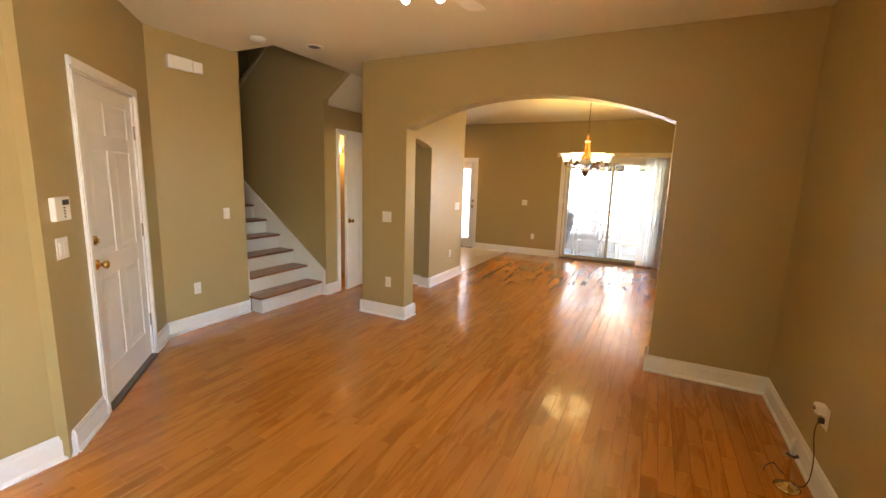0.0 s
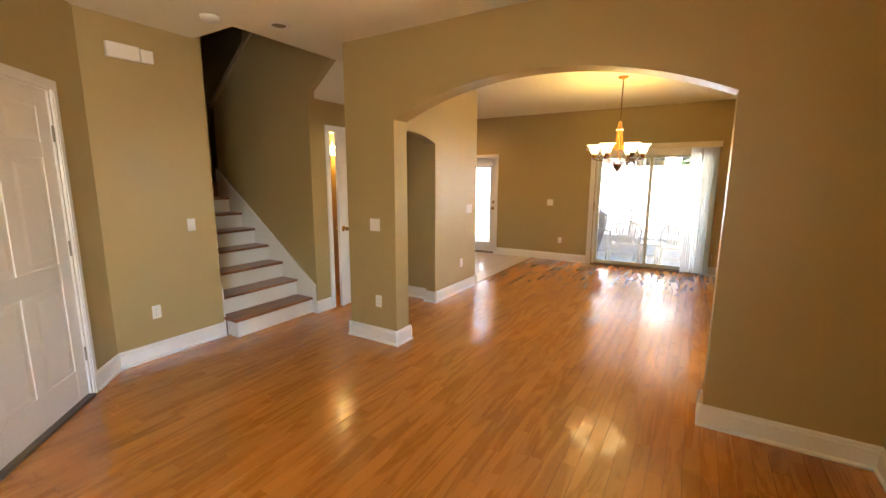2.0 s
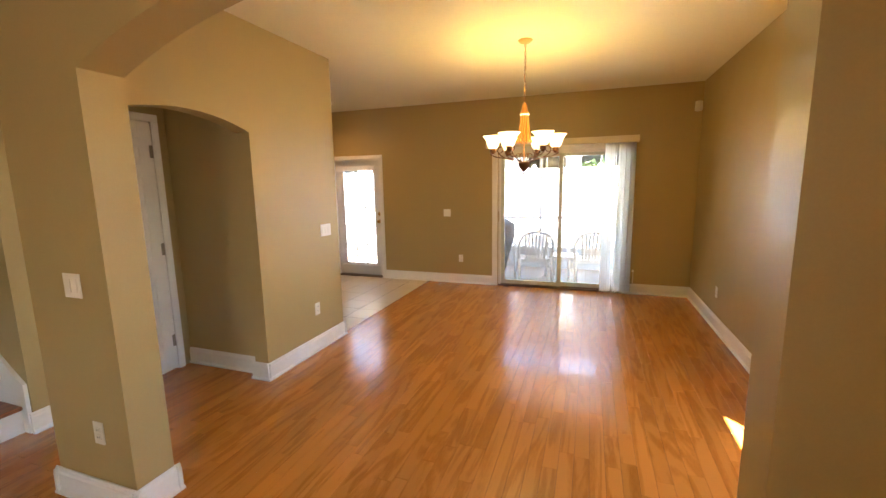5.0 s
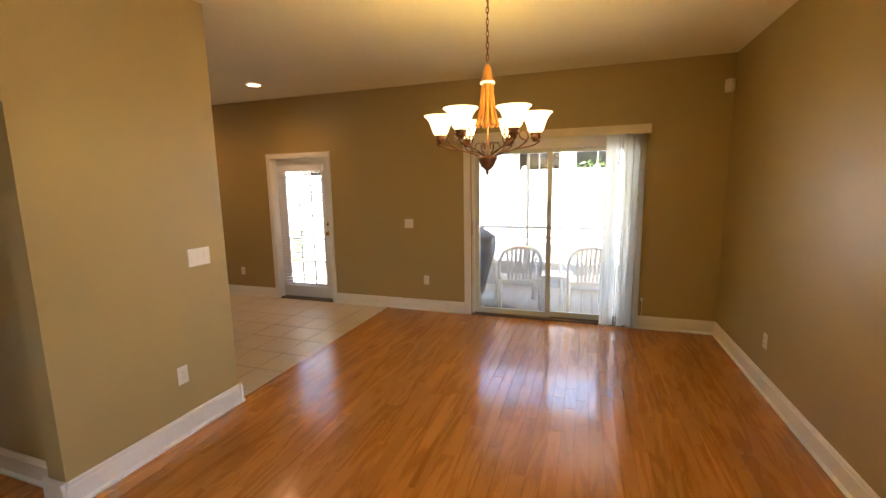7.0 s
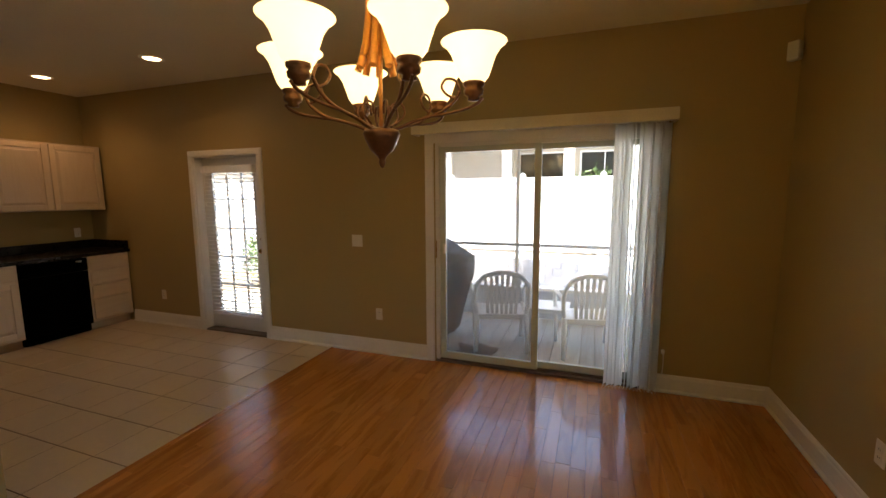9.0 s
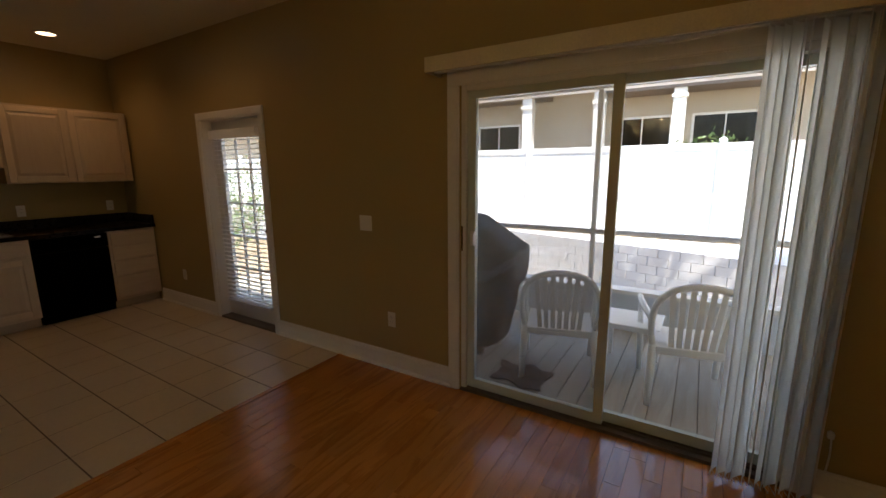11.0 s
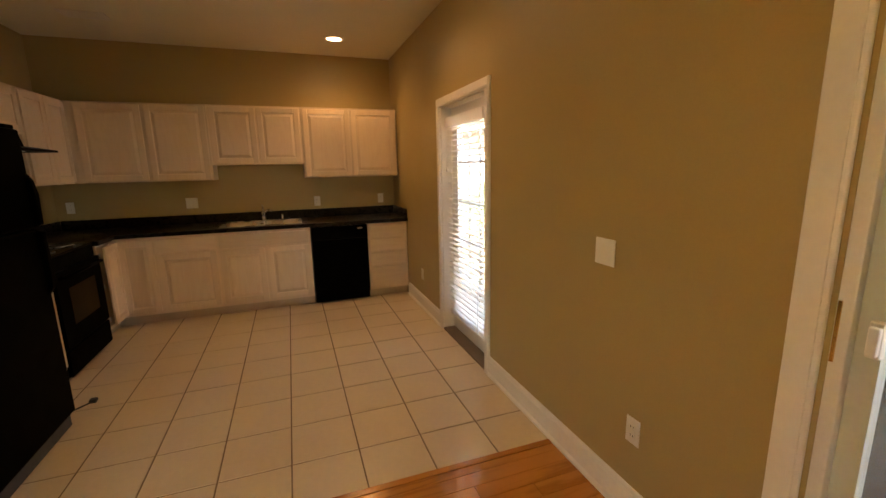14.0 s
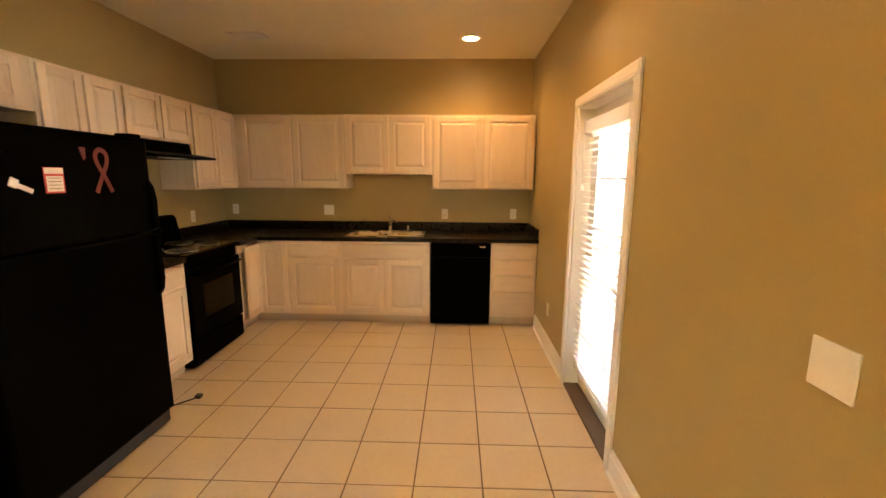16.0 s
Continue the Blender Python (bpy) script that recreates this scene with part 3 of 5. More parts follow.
# bathroom door, ajar
bd = thing("bathroom_door", pose(BX + 0.006, 4.638, 0.012) @ pose(0, 0, 0, 0, 0, -90 + 7.0), "white six-panel bathroom door standing ajar", "door")
part("door_leaf", six_panel(bmesh.new(), 0.70, 2.075, 0.035), M_DOOR, bd, m=pose(0, -0.036, 0))
knob(bd, 0.635, 0.95, -0.036, 1, label="polished brass knob")
knob(bd, 0.635, 0.95, -0.001, -1, label="polished brass knob")
for z in (0.25, 1.05, 1.85):
    hinge(bd, -0.006, -0.002, z)
structure("door_frame_bath", boxes((BX - 0.12, BX, 3.904, 3.918, 0, 2.09), (BX - 0.12, BX, 4.64, 4.646, 0, 2.09), (BX - 0.12, BX, 3.918, 4.64, 2.085, 2.096)), M_TRIM, "white bathroom door frame")

# back door: a glazed leaf with muntins, set deep in the wall
kd = thing("back_door", pose(DX0 + 0.012, BY + 0.095, 0.02), "white glazed back door with grid bars and brass handle, closed", "door")
W, HH = DX1 - DX0 - 0.024, 1.95
G = (0.13, W - 0.13, 0.19, 1.82)
part("door_leaf", boxes((0, G[0], 0, 0.04, 0, HH), (G[1], W, 0, 0.04, 0, HH), (G[0], G[1], 0, 0.04, 0, G[2]), (G[0], G[1], 0, 0.04, G[3], HH)), M_DOOR, kd)
part("glazing_bead", boxes((G[0], G[0] + 0.02, -0.008, 0.0, G[2], G[3]), (G[1] - 0.02, G[1], -0.008, 0.0, G[2], G[3]), (G[0], G[1], -0.008, 0, G[2], G[2] + 0.02), (G[0], G[1], -0.008, 0, G[3] - 0.02, G[3])), M_DOOR, kd)
pane = part("pane", boxes((G[0], G[1], 0.018, 0.022, G[2], G[3])), M_GLASS, kd, "clear glass")
pane.visible_shadow = False
for i in (1, 2):
    x = G[0] + (G[1] - G[0]) * i / 3
    part("muntin", boxes((x - 0.009, x + 0.009, 0.010, 0.030, G[2], G[3])), M_TRIM, kd)
for i in range(1, 5):
    z = G[2] + (G[3] - G[2]) * i / 5
    part("muntin", boxes((G[0], G[1], 0.0095, 0.0305, z - 0.009, z + 0.009)), M_TRIM, kd)
knob(kd, W - 0.06, 0.93, 0.0, 1)
knob(kd, W - 0.06, 1.06, 0.0, 1, r=0.02, long=0.03, name="deadbolt", label="brass deadbolt")
structure("door_frame_back", boxes((DX0 - 0.001, DX0 + 0.012, BY, 8.5, 0, DZ), (DX1 - 0.012, DX1 + 0.001, BY, 8.5, 0, DZ), (DX0 + 0.012, DX1 - 0.012, BY, 8.5, DZ - 0.012, DZ + 0.001)), M_TRIM, "white back door frame")
structure("threshold_back", boxes((DX0 + 0.012, DX1 - 0.012, BY - 0.01, 8.52, -0.01, 0.018), bevel=0.005), M_ALU, "dark bronze door threshold")
# its blind
bl = thing("door_blind", pose(DX0 + 0.012, BY + 0.045, 0), "white faux-wood slat blind hanging on the glazed door", "blind")
part("headrail", boxes((G[0] - 0.06, G[1] + 0.05, -0.035, 0.03, 1.80, 1.88), bevel=0.004), M_SLAT, bl)
slat = bmesh.new()
rows = []
for x in (G[0] - 0.04, G[1] + 0.035):
    rows.append([slat.verts.new((x, y, z)) for y, z in ((-0.022, -0.009), (-0.01, -0.0015), (0.01, 0.005), (0.022, 0.008), (0.022, 0.0105), (0.01, 0.0075), (-0.01, 0.001), (-0.022, -0.0065))])
for i in range(8):
    slat.faces.new((rows[0][i], rows[1][i], rows[1][(i + 1) % 8], rows[0][(i + 1) % 8]))
slat.faces.new(rows[0][::-1])
slat.faces.new(rows[1])
slat_mesh = mesh_of("slat", slat, M_SLAT)
NS = 37
rng = random.Random(3)
for i in range(NS):
    z = 0.225 + (1.78 - 0.225) * i / (NS - 1)
    part("slat", slat_mesh, None, bl, m=pose(0, 0, z, 0, rng.uniform(-0.25, 0.25), 0) @ pose(0, 0, 0, -25 + rng.uniform(-1.5, 1.5), 0, 0))
part("bottom_rail", boxes((G[0] - 0.04, G[1] + 0.035, -0.022, 0.022, 0.185, 0.203), bevel=0.003), M_SLAT, bl)
for x in (G[0] + 0.06, G[1] - 0.06):
    part("ladder_cord", add_tube(bmesh.new(), [(x, -0.024, 0.2), (x, -0.024, 1.80)], 0.0015, 5), M_SLAT, bl)
part("pull_cord", add_tube(bmesh.new(), [(G[0] - 0.005, -0.04, 1.80), (G[0] - 0.005, -0.042, 1.46)], 0.002, 5), M_SLAT, bl)
part("cord_tassel", add_lathe(bmesh.new(), [(0.004, 0.03), (0.011, 0.0), (0.009, -0.012), (0, -0.013)], (G[0] - 0.005, -0.042, 1.45), 10), M_SLAT, bl, "small white cord tassel")

# sliding door
sl = thing("sliding_door", pose(SX0, BY, 0), "white two-panel sliding glass patio door, closed", "door")
W = SX1 - SX0
part("outer_frame", boxes((0, 0.035, 0.0, 0.13, 0.02, SZ), (W - 0.035, W, 0.0, 0.13, 0.02, SZ), (0.035, W - 0.035, 0.0, 0.13, SZ - 0.045, SZ), bevel=0.003), M_VINYLF, sl, "white vinyl outer frame")
part("track", boxes((0, W, -0.012, 0.13, -0.005, 0.02), (0.03, W - 0.03, 0.028, 0.034, 0.02, 0.034), (0.03, W - 0.03, 0.078, 0.084, 0.02, 0.034)), M_ALU, sl, "bronze aluminium sill track")


def slide_panel(x0, x1, y, st, handle=False):
    z0, z1 = 0.03, SZ - 0.04
    p = part("panel_frame", boxes((x0, x0 + st, y, y + 0.035, z0, z1), (x1 - st, x1, y, y + 0.035, z0, z1), (x0 + st, x1 - st, y, y + 0.035, z0, z0 + 0.06), (x0 + st, x1 - st, y, y + 0.035, z1 - 0.05, z1)), M_SASH, sl, "grey-green vinyl sliding panel frame")
    g = part("pane", boxes((x0 + st - 0.005, x1 - st + 0.005, y + 0.014, y + 0.020, z0 + 0.055, z1 - 0.045)), M_GLASS, p, "clear glass")
    g.visible_shadow = False
    if handle:
        part("handle", boxes((x0 + 0.030, x0 + 0.058, y - 0.025, y, 1.02, 1.11), (x0 + 0.036, x0 + 0.058, y - 0.042, y - 0.025, 1.03, 1.10), bevel=0.004), M_VINYLF, p, "white pull handle")


slide_panel(0.038, 0.925, 0.020, 0.052, True)
slide_panel(0.865, W - 0.036, 0.066, 0.052)
scr = part("insect_screen", boxes((0.04, 0.90, 0.112, 0.114, 0.04, SZ - 0.05)), M_MESH, sl, "grey insect screen over one half")
scr.visible_shadow = False
part("latch", boxes((0.004, 0.012, -0.004, 0.0, 0.98, 1.14)), M_BRASS, sl, "small brass latch plate")

# vertical blinds stacked at the side, with their valance
va = thing("vertical_blind", pose(0, 8.27, 0), "grey-green vertical blind vanes gathered beside the sliding glass door", "blind")
part("valance", boxes((-1.73, 0.30, -0.08, -0.065, 2.06, 2.145), (-1.73, -1.715, -0.065, 0.088, 2.06, 2.145), (0.285, 0.30, -0.065, 0.088, 2.06, 2.145), (-1.715, 0.285, -0.065, 0.088, 2.13, 2.145), bevel=0.002), surface("valance_cream", (0.72, 0.64, 0.48), 0.4), va, "cream valance board")
part("head_rail", boxes((-1.70, 0.28, -0.02, 0.02, 2.065, 2.10)), M_VINYLF, va)
vane_bm = bmesh.new()
prof = [(-0.044, 0.0), (-0.022, 0.0045), (0, 0.006), (0.022, 0.0045), (0.044, 0.0)]
cols = [[vane_bm.verts.new((x, y + o, z)) for x, y in prof for o in (0, 0.0012)] for z in (0.035, 2.055)]
k = len(prof)
for i in range(k - 1):
    a, b = cols
    for o in (0, 1):
        f = vane_bm.faces.new((a[2 * i + o], a[2 * i + 2 + o], b[2 * i + 2 + o], b[2 * i + o]))
        f.smooth = True
for i in (0, k - 1):
    vane_bm.faces.new((cols[0][2 * i], cols[0][2 * i + 1], cols[1][2 * i + 1], cols[1][2 * i]))
vane_mesh = mesh_of("vane", vane_bm, M_VANE)
rng = random.Random(8)
NV = 15
for i in range(NV):
    x = -0.10 + 0.37 * (i / (NV - 1)) ** 0.9
    m = pose(x, rng.uniform(-0.012, 0.012), 0, rng.uniform(-0.3, 0.3), rng.uniform(-0.4, 0.4), 62 + rng.uniform(-16, 20))
    part("vane", vane_mesh, None, va, m=m)
pts = []
for i in range(NV * 2 - 1):
    x = -0.12 + 0.36 * i / (NV * 2 - 2)
    pts.append((x, (0.045 if i % 2 else -0.045), 0.03 - (0.012 if i % 2 else 0)))
part("bead_chain", add_tube(bmesh.new(), pts, 0.0028, 6), M_PLATE, va, "white bead chain along the vane bottoms")
part("wand", add_tube(bmesh.new(), [(-1.0, -0.05, 2.06), (-0.45, -0.055, 2.035), (-0.14, -0.05, 2.05)], 0.0035, 6), M_PLATE, va, "thin white draw cord")

# windows that only let in light
for nm, m, w, h in (("window_side", pose(RX + 0.06, (SW[0] + SW[1]) / 2, SW[2], 0, 0, 90), SW[1] - SW[0], SW[3] - SW[2]), ("window_front", pose(RX + 0.06, -1.55, 0.65, 0, 0, 90), 1.7, 1.4)):
    wd = tagged(new(nm), "white framed window", kind="structure")
    wd.matrix_basis = m
    part("window_frame", boxes((-w / 2, -w / 2 + 0.04, -0.03, 0.03, 0, h), (w / 2 - 0.04, w / 2, -0.03, 0.03, 0, h), (-w / 2 + 0.04, w / 2 - 0.04, -0.03, 0.03, 0, 0.04), (-w / 2 + 0.04, w / 2 - 0.04, -0.03, 0.03, h - 0.04, h), (-w / 2 + 0.04, w / 2 - 0.04, -0.025, 0.025, h / 2 - 0.02, h / 2 + 0.02)), M_VINYLF, wd)
    g = part("pane", boxes((-w / 2 + 0.04, w / 2 - 0.04, -0.003, 0.003, 0.04, h - 0.04)), M_GLASS, wd, "clear glass")
    g.visible_shadow = False

# ---- living and dining room: small fixtures ----


def plate(kind, m, label, gangs=1):
    """A wall plate; local -y is the room."""
    w, h = 0.07 + 0.046 * (gangs - 1), 0.115
    t = thing(kind, m, label, "switch" if kind == "light_switch" else ("outlet" if kind == "power_outlet" else "wall plate"))
    part("cover_plate", boxes((-w / 2, w / 2, -0.006, 0, -h / 2, h / 2), bevel=0.0025), M_PLATE, t)
    for g in range(gangs):
        x = (g - (gangs - 1) / 2) * 0.046
        if kind == "blank_plate":
            for z in (-0.041, 0.041):
                part("screw", boxes((x - 0.003, x + 0.003, -0.0068, -0.005, z - 0.002, z + 0.002)), M_PLATE, t)
        if kind == "light_switch":
            part("rocker", boxes((x - 0.016, x + 0.016, -0.0095, -0.005, -0.033, 0.033), bevel=0.0015), M_PLATE, t)
        elif kind == "power_outlet":
            for z in (-0.019, 0.019):
                s = part("socket", boxes((x - 0.0165, x + 0.0165, -0.0085, -0.005, z - 0.014, z + 0.014), bevel=0.002), M_PLATE, t)
                part("slot", boxes((x - 0.008, x - 0.006, -0.0092, -0.008, z - 0.004, z + 0.005), (x + 0.006, x + 0.008, -0.0092, -0.008, z - 0.004, z + 0.005)), M_DARK, s)
    return t


SY = {"s": 0, "e": 90, "w": -90, "n": 180}     # the way the plate faces: s -y, e +x, w -x, n +y
plate("light_switch", pose(-2.5, AY0, 1.133), "white double switch on the olive arch pillar", 2)
plate("power_outlet", pose(-2.475, AY0, 0.402), "white outlet low on the olive arch pillar")
plate("light_switch", pose(WX1, 5.583, 1.14, 0, 0, 90), "white triple switch near the end of the wall", 3)
plate("power_outlet", pose(WX1, 5.376, 0.405, 0, 0, 90), "white outlet low on the wall by the kitchen")
plate("blank_plate", pose(-2.39, BY, 1.111), "blank white double plate between back door and sliding door", 2)
plate("power_outlet", pose(-2.17, BY, 0.396), "white outlet low between back door and sliding door")
plate("power_outlet", pose(-5.10, BY, 0.37), "white outlet low beside the kitchen drawers")
plate("power_outlet", pose(RX, 7.13, 0.385, 0, 0, -90), "white outlet low on the dining room side wall")
plate("light_switch", pose(LX, 2.411, 1.136, 0, 0, 90), "white switch beside the stairs")
plate("power_outlet", pose(LX, 2.05, 0.41, 0, 0, 90), "white outlet low beside the stairs")
plate("power_outlet", pose(RX, 2.235, 0.395, 0, 0, -90), "white outlet low on the wall with a cord plugged in")
plate("light_switch", M_FRONT @ pose(DL - 1.655, 0, 1.135), "white double switch under the alarm keypad", 2)
t = thing("wall_hook", pose(LX, 2.186, 1.974), "tiny bright nail stuck in the wall", "nail")
part("nail", add_lathe(bmesh.new(), [(0.002, 0), (0.002, 0.015), (0.004, 0.016), (0, 0.018)], (0, 0, 0), 8, Matrix.Rotation(radians(90), 4, "Y")), M_STEEL, t)

kp = thing("alarm_keypad", M_FRONT @ pose(DL - 1.655, 0, 1.345), "white alarm keypad with a dark display beside the front door", "keypad")
part("case", boxes((-0.078, 0.078, -0.028, 0, -0.062, 0.062), bevel=0.006), M_PLATE, kp)
part("display", boxes((-0.005, 0.06, -0.0295, -0.027, 0.02, 0.048)), M_DARK, kp, "dark display window")
for i in range(4):
    for j in range(3):
        part("key", boxes((0.0 + j * 0.022, 0.016 + j * 0.022, -0.031, -0.027, 0.002 - i * 0.016, 0.011 - i * 0.016), bevel=0.001), M_TOE if j == 0 else M_PLATE, kp)

ch = thing("door_chime", pose(LX, 2.065, 2.52, 0, 0, 90), "white two-part door chime high on the wall", "chime")
part("cover", boxes((-0.165, 0.055, -0.045, 0, -0.055, 0.055), bevel=0.006), M_PLATE, ch)
part("speaker_box", boxes((0.068, 0.16, -0.035, 0, -0.05, 0.05), bevel=0.005), M_PLATE, ch, "smaller grey-white box")
sm = thing("smoke_detector", pose(-3.25, 2.365, H), "round white smoke detector on the ceiling", "smoke detector")
part("housing", add_lathe(bmesh.new(), [(0, 0), (0.07, 0), (0.068, -0.018), (0.05, -0.034), (0, -0.038)], seg=28), M_PLATE, sm)
sp = thing("ceiling_can", pose(-2.955, 2.757, H), "unlit recessed ceiling light with white trim ring", "light")
part("trim_ring", add_lathe(bmesh.new(), [(0.055, 0), (0.085, 0), (0.085, -0.005), (0.06, -0.008), (0.055, 0)], seg=28), M_PLATE, sp)
part("baffle", add_lathe(bmesh.new(), [(0.0, -0.001), (0.056, -0.001), (0.056, -0.003), (0, -0.003)], seg=24), M_TOE, sp)
se_ = thing("motion_sensor", pose(0.965, 8.30, 2.466, 0, 0, 45), "white corner motion sensor near the ceiling", "sensor")
part("sensor_case", boxes((-0.03, 0.03, -0.03, 0.04, -0.06, 0.06), bevel=0.01), M_PLATE, se_)
part("lens", boxes((-0.02, 0.02, -0.034, -0.028, -0.04, 0.0), bevel=0.002), M_SLAT, se_)

ph = thing("phone_cord", pose(0.315, BY, 0.14), "thin cable coming out of the wall by the sliding door", "cable")
part("wire", add_tube(bmesh.new(), smooth_curve([(0, 0, 0.20), (0, -0.02, 0.19), (0.004, -0.024, 0.10), (0.0, -0.022, 0.012)]), 0.004, 6), M_PLATE, ph)
part("connector", boxes((-0.012, 0.012, -0.02, 0.0, 0.17, 0.20), bevel=0.003), M_PLATE, ph)

# small brass lamp on the floor, plugged in
cl = thing("candlestick_lamp", pose(0.885, 2.14, 0) @ Matrix.Diagonal((1, 1, 1.3, 1)), "small brass candlestick lamp with a white socket, no shade", "lamp")
part("stem", add_lathe(bmesh.new(), [(0, 0), (0.055, 0), (0.06, 0.006), (0.045, 0.014), (0.02, 0.022), (0.012, 0.04), (0.02, 0.052), (0.009, 0.065), (0.014, 0.08), (0.008, 0.095), (0.013, 0.11), (0.008, 0.13), (0.018, 0.145), (0.0, 0.147)], seg=20), M_BRASS, cl, "turned brass stem and foot")
part("socket_sleeve", add_lathe(bmesh.new(), [(0.0, 0.147), (0.013, 0.147), (0.013, 0.225), (0.008, 0.228), (0, 0.229)], seg=16), M_PLATE, cl, "white candle sleeve")
part("switch_ring", add_lathe(bmesh.new(), [(0.016, 0.146), (0.028, 0.15), (0.016, 0.154)], seg=16), M_DARK, cl)
pc = thing("lamp_cord", pose(RX, 2.235, 0), "brown lamp cord plugged into the wall outlet", "cord")
part("cable", add_tube(bmesh.new(), smooth_curve([(-0.03, 0, 0.375), (-0.04, -0.01, 0.30), (-0.035, -0.05, 0.17), (-0.05, -0.08, 0.06), (-0.08, -0.06, 0.008), (-0.13, 0.06, 0.006), (-0.15, 0.12, 0.006), (-0.20, 0.06, 0.006), (-0.215, 0.01, 0.012)]), 0.0028, 6), M_CORD, pc)
part("plug", boxes((-0.032, -0.006, -0.012, 0.012, 0.362, 0.39), bevel=0.003), M_CORD, pc)
nl = thing("plug_in_light", pose(RX - 0.009, 2.235, 0.43, 0, 0, -90), "small white plug-in night light in the wall outlet", "night light")
part("body", boxes((-0.03, 0.03, -0.045, 0, -0.015, 0.035), bevel=0.006), M_PLATE, nl)
part("button", add_lathe(bmesh.new(), [(0, 0), (0.012, 0), (0.01, 0.006), (0, 0.007)], (0.0, -0.044, 0.01), 14, Matrix.Rotation(radians(90), 4, "X")), M_TOE, nl)

# ceiling fan
cf = thing("ceiling_fan", pose(-0.99, 1.40, H), "ceiling fan with pale blades and lit lamps", "ceiling fan")
part("canopy", add_lathe(bmesh.new(), [(0, 0), (0.07, 0), (0.06, -0.04), (0.02, -0.05), (0, -0.05)], seg=24), M_PLATE, cf)
part("downrod", add_lathe(bmesh.new(), [(0.012, -0.05), (0.012, -0.15)], seg=10), M_PLATE, cf)
part("motor", add_lathe(bmesh.new(), [(0, -0.15), (0.09, -0.155), (0.11, -0.19), (0.10, -0.25), (0.05, -0.28), (0, -0.28)], seg=28), M_PLATE, cf)
for i in range(4):
    a = 90 * i - 6
    m = pose(0, 0, -0.235, 0, 0, a) @ pose(0, 0, 0, 10, 0, 0)
    bm = bmesh.new()
    add_prism(bm, [(0.16, -0.05), (0.2, -0.06), (0.52, -0.07), (0.56, -0.05), (0.56, 0.05), (0.52, 0.07), (0.2, 0.06), (0.16, 0.05)], "z", 0, 0.006)
    b_ = part("blade", bm, M_DOOR, cf, "pale painted blade", m)
    part("blade_iron", boxes((0.08, 0.2, -0.02, 0.02, -0.008, 0), bevel=0.002), M_BRASS, b_)
for i in range(3):
    a = radians(120 * i + 48)
    c = (0.10 * math.cos(a), 0.10 * math.sin(a), -0.30)
    part("lamp_arm", add_tube(bmesh.new(), [(0, 0, -0.28), (c[0] * 0.6, c[1] * 0.6, -0.285), c], 0.008, 8), M_PLATE, cf)
    part("fan_bulb", add_lathe(bmesh.new(), [(0.0, 0.01), (0.014, 0.0), (0.022, -0.035), (0.018, -0.055), (0, -0.066)], c, 14), M_BULB, cf, "lit bare bulb")
lamp("fan_lamp", "POINT", pose(-0.99, 1.40, H - 0.42), 0.26, SOFT, r=0.10)

# chandelier
CX, CY = -0.845, 5.98
cd = thing("chandelier", pose(CX, CY, H), "six-arm bronze chandelier with frosted bell shades, all lit", "chandelier")
part("canopy", add_lathe(bmesh.new(), [(0, 0), (0.062, 0), (0.06, -0.01), (0.04, -0.025), (0.012, -0.032), (0, -0.032)], seg=28), M_AMBER, cd)
for i in range(15):
    z = -0.045 - 0.031 * i
    bm = bmesh.new()
    pts = [(0.0075 * math.cos(u), 0, z + 0.021 * math.sin(u)) for u in [2 * math.pi * j / 12 for j in range(12)]]
    add_tube(bm, pts, 0.002, 6, True)
    part("chain_link", bm, M_BRONZE, cd, m=pose(0, 0, 0, 0, 0, 90 * (i % 2)))
part("supply_wire", add_tube(bmesh.new(), smooth_curve([(0, 0, -0.03), (0.006, 0.003, -0.18), (-0.006, 0, -0.34), (0, 0, -0.52)]), 0.002, 6), M_AMBER, cd)
part("top_cap", add_lathe(bmesh.new(), [(0, -0.515), (0.012, -0.52), (0.022, -0.54), (0.026, -0.575), (0.034, -0.60), (0.040, -0.61), (0.036, -0.622), (0, -0.622)], seg=24), M_AMBER, cd, "amber turned cap")
# no lamp here: a weak emission imitates lamplight caught by the rim
part("rim", add_lathe(bmesh.new(), [(0.030, -0.615), (0.042, -0.612), (0.042, -0.622), (0.030, -0.625)], seg=24), glow("rim_added_glow", (1, 0.75, 0.4), 0.08), cd)
for i in range(9):
    a = 2 * math.pi * i / 9
    pts = smooth_curve([(0.026 * math.cos(a), 0.026 * math.sin(a), -0.622), (0.031 * math.cos(a), 0.031 * math.sin(a), -0.70), (0.045 * math.cos(a), 0.045 * math.sin(a), -0.80), (0.065 * math.cos(a), 0.065 * math.sin(a), -0.86)], 4)
    part("column_rib", add_tube(bmesh.new(), pts, [0.009] * 8 + [0.011] * (len(pts) - 8), 8), M_AMBER, cd, "amber fluted rib")
part("centre_rod", add_lathe(bmesh.new(), [(0.006, -0.62), (0.006, -1.03)], seg=10), M_AMBER, cd)
part("bowl", add_lathe(bmesh.new(), [(0, -1.02), (0.03, -1.022), (0.052, -1.03), (0.056, -1.04), (0.050, -1.055), (0.036, -1.085), (0.014, -1.105), (0.008, -1.115), (0.011, -1.122), (0.006, -1.135), (0, -1.14)], seg=28), M_BRONZE, cd, "dark bronze urn with finial")
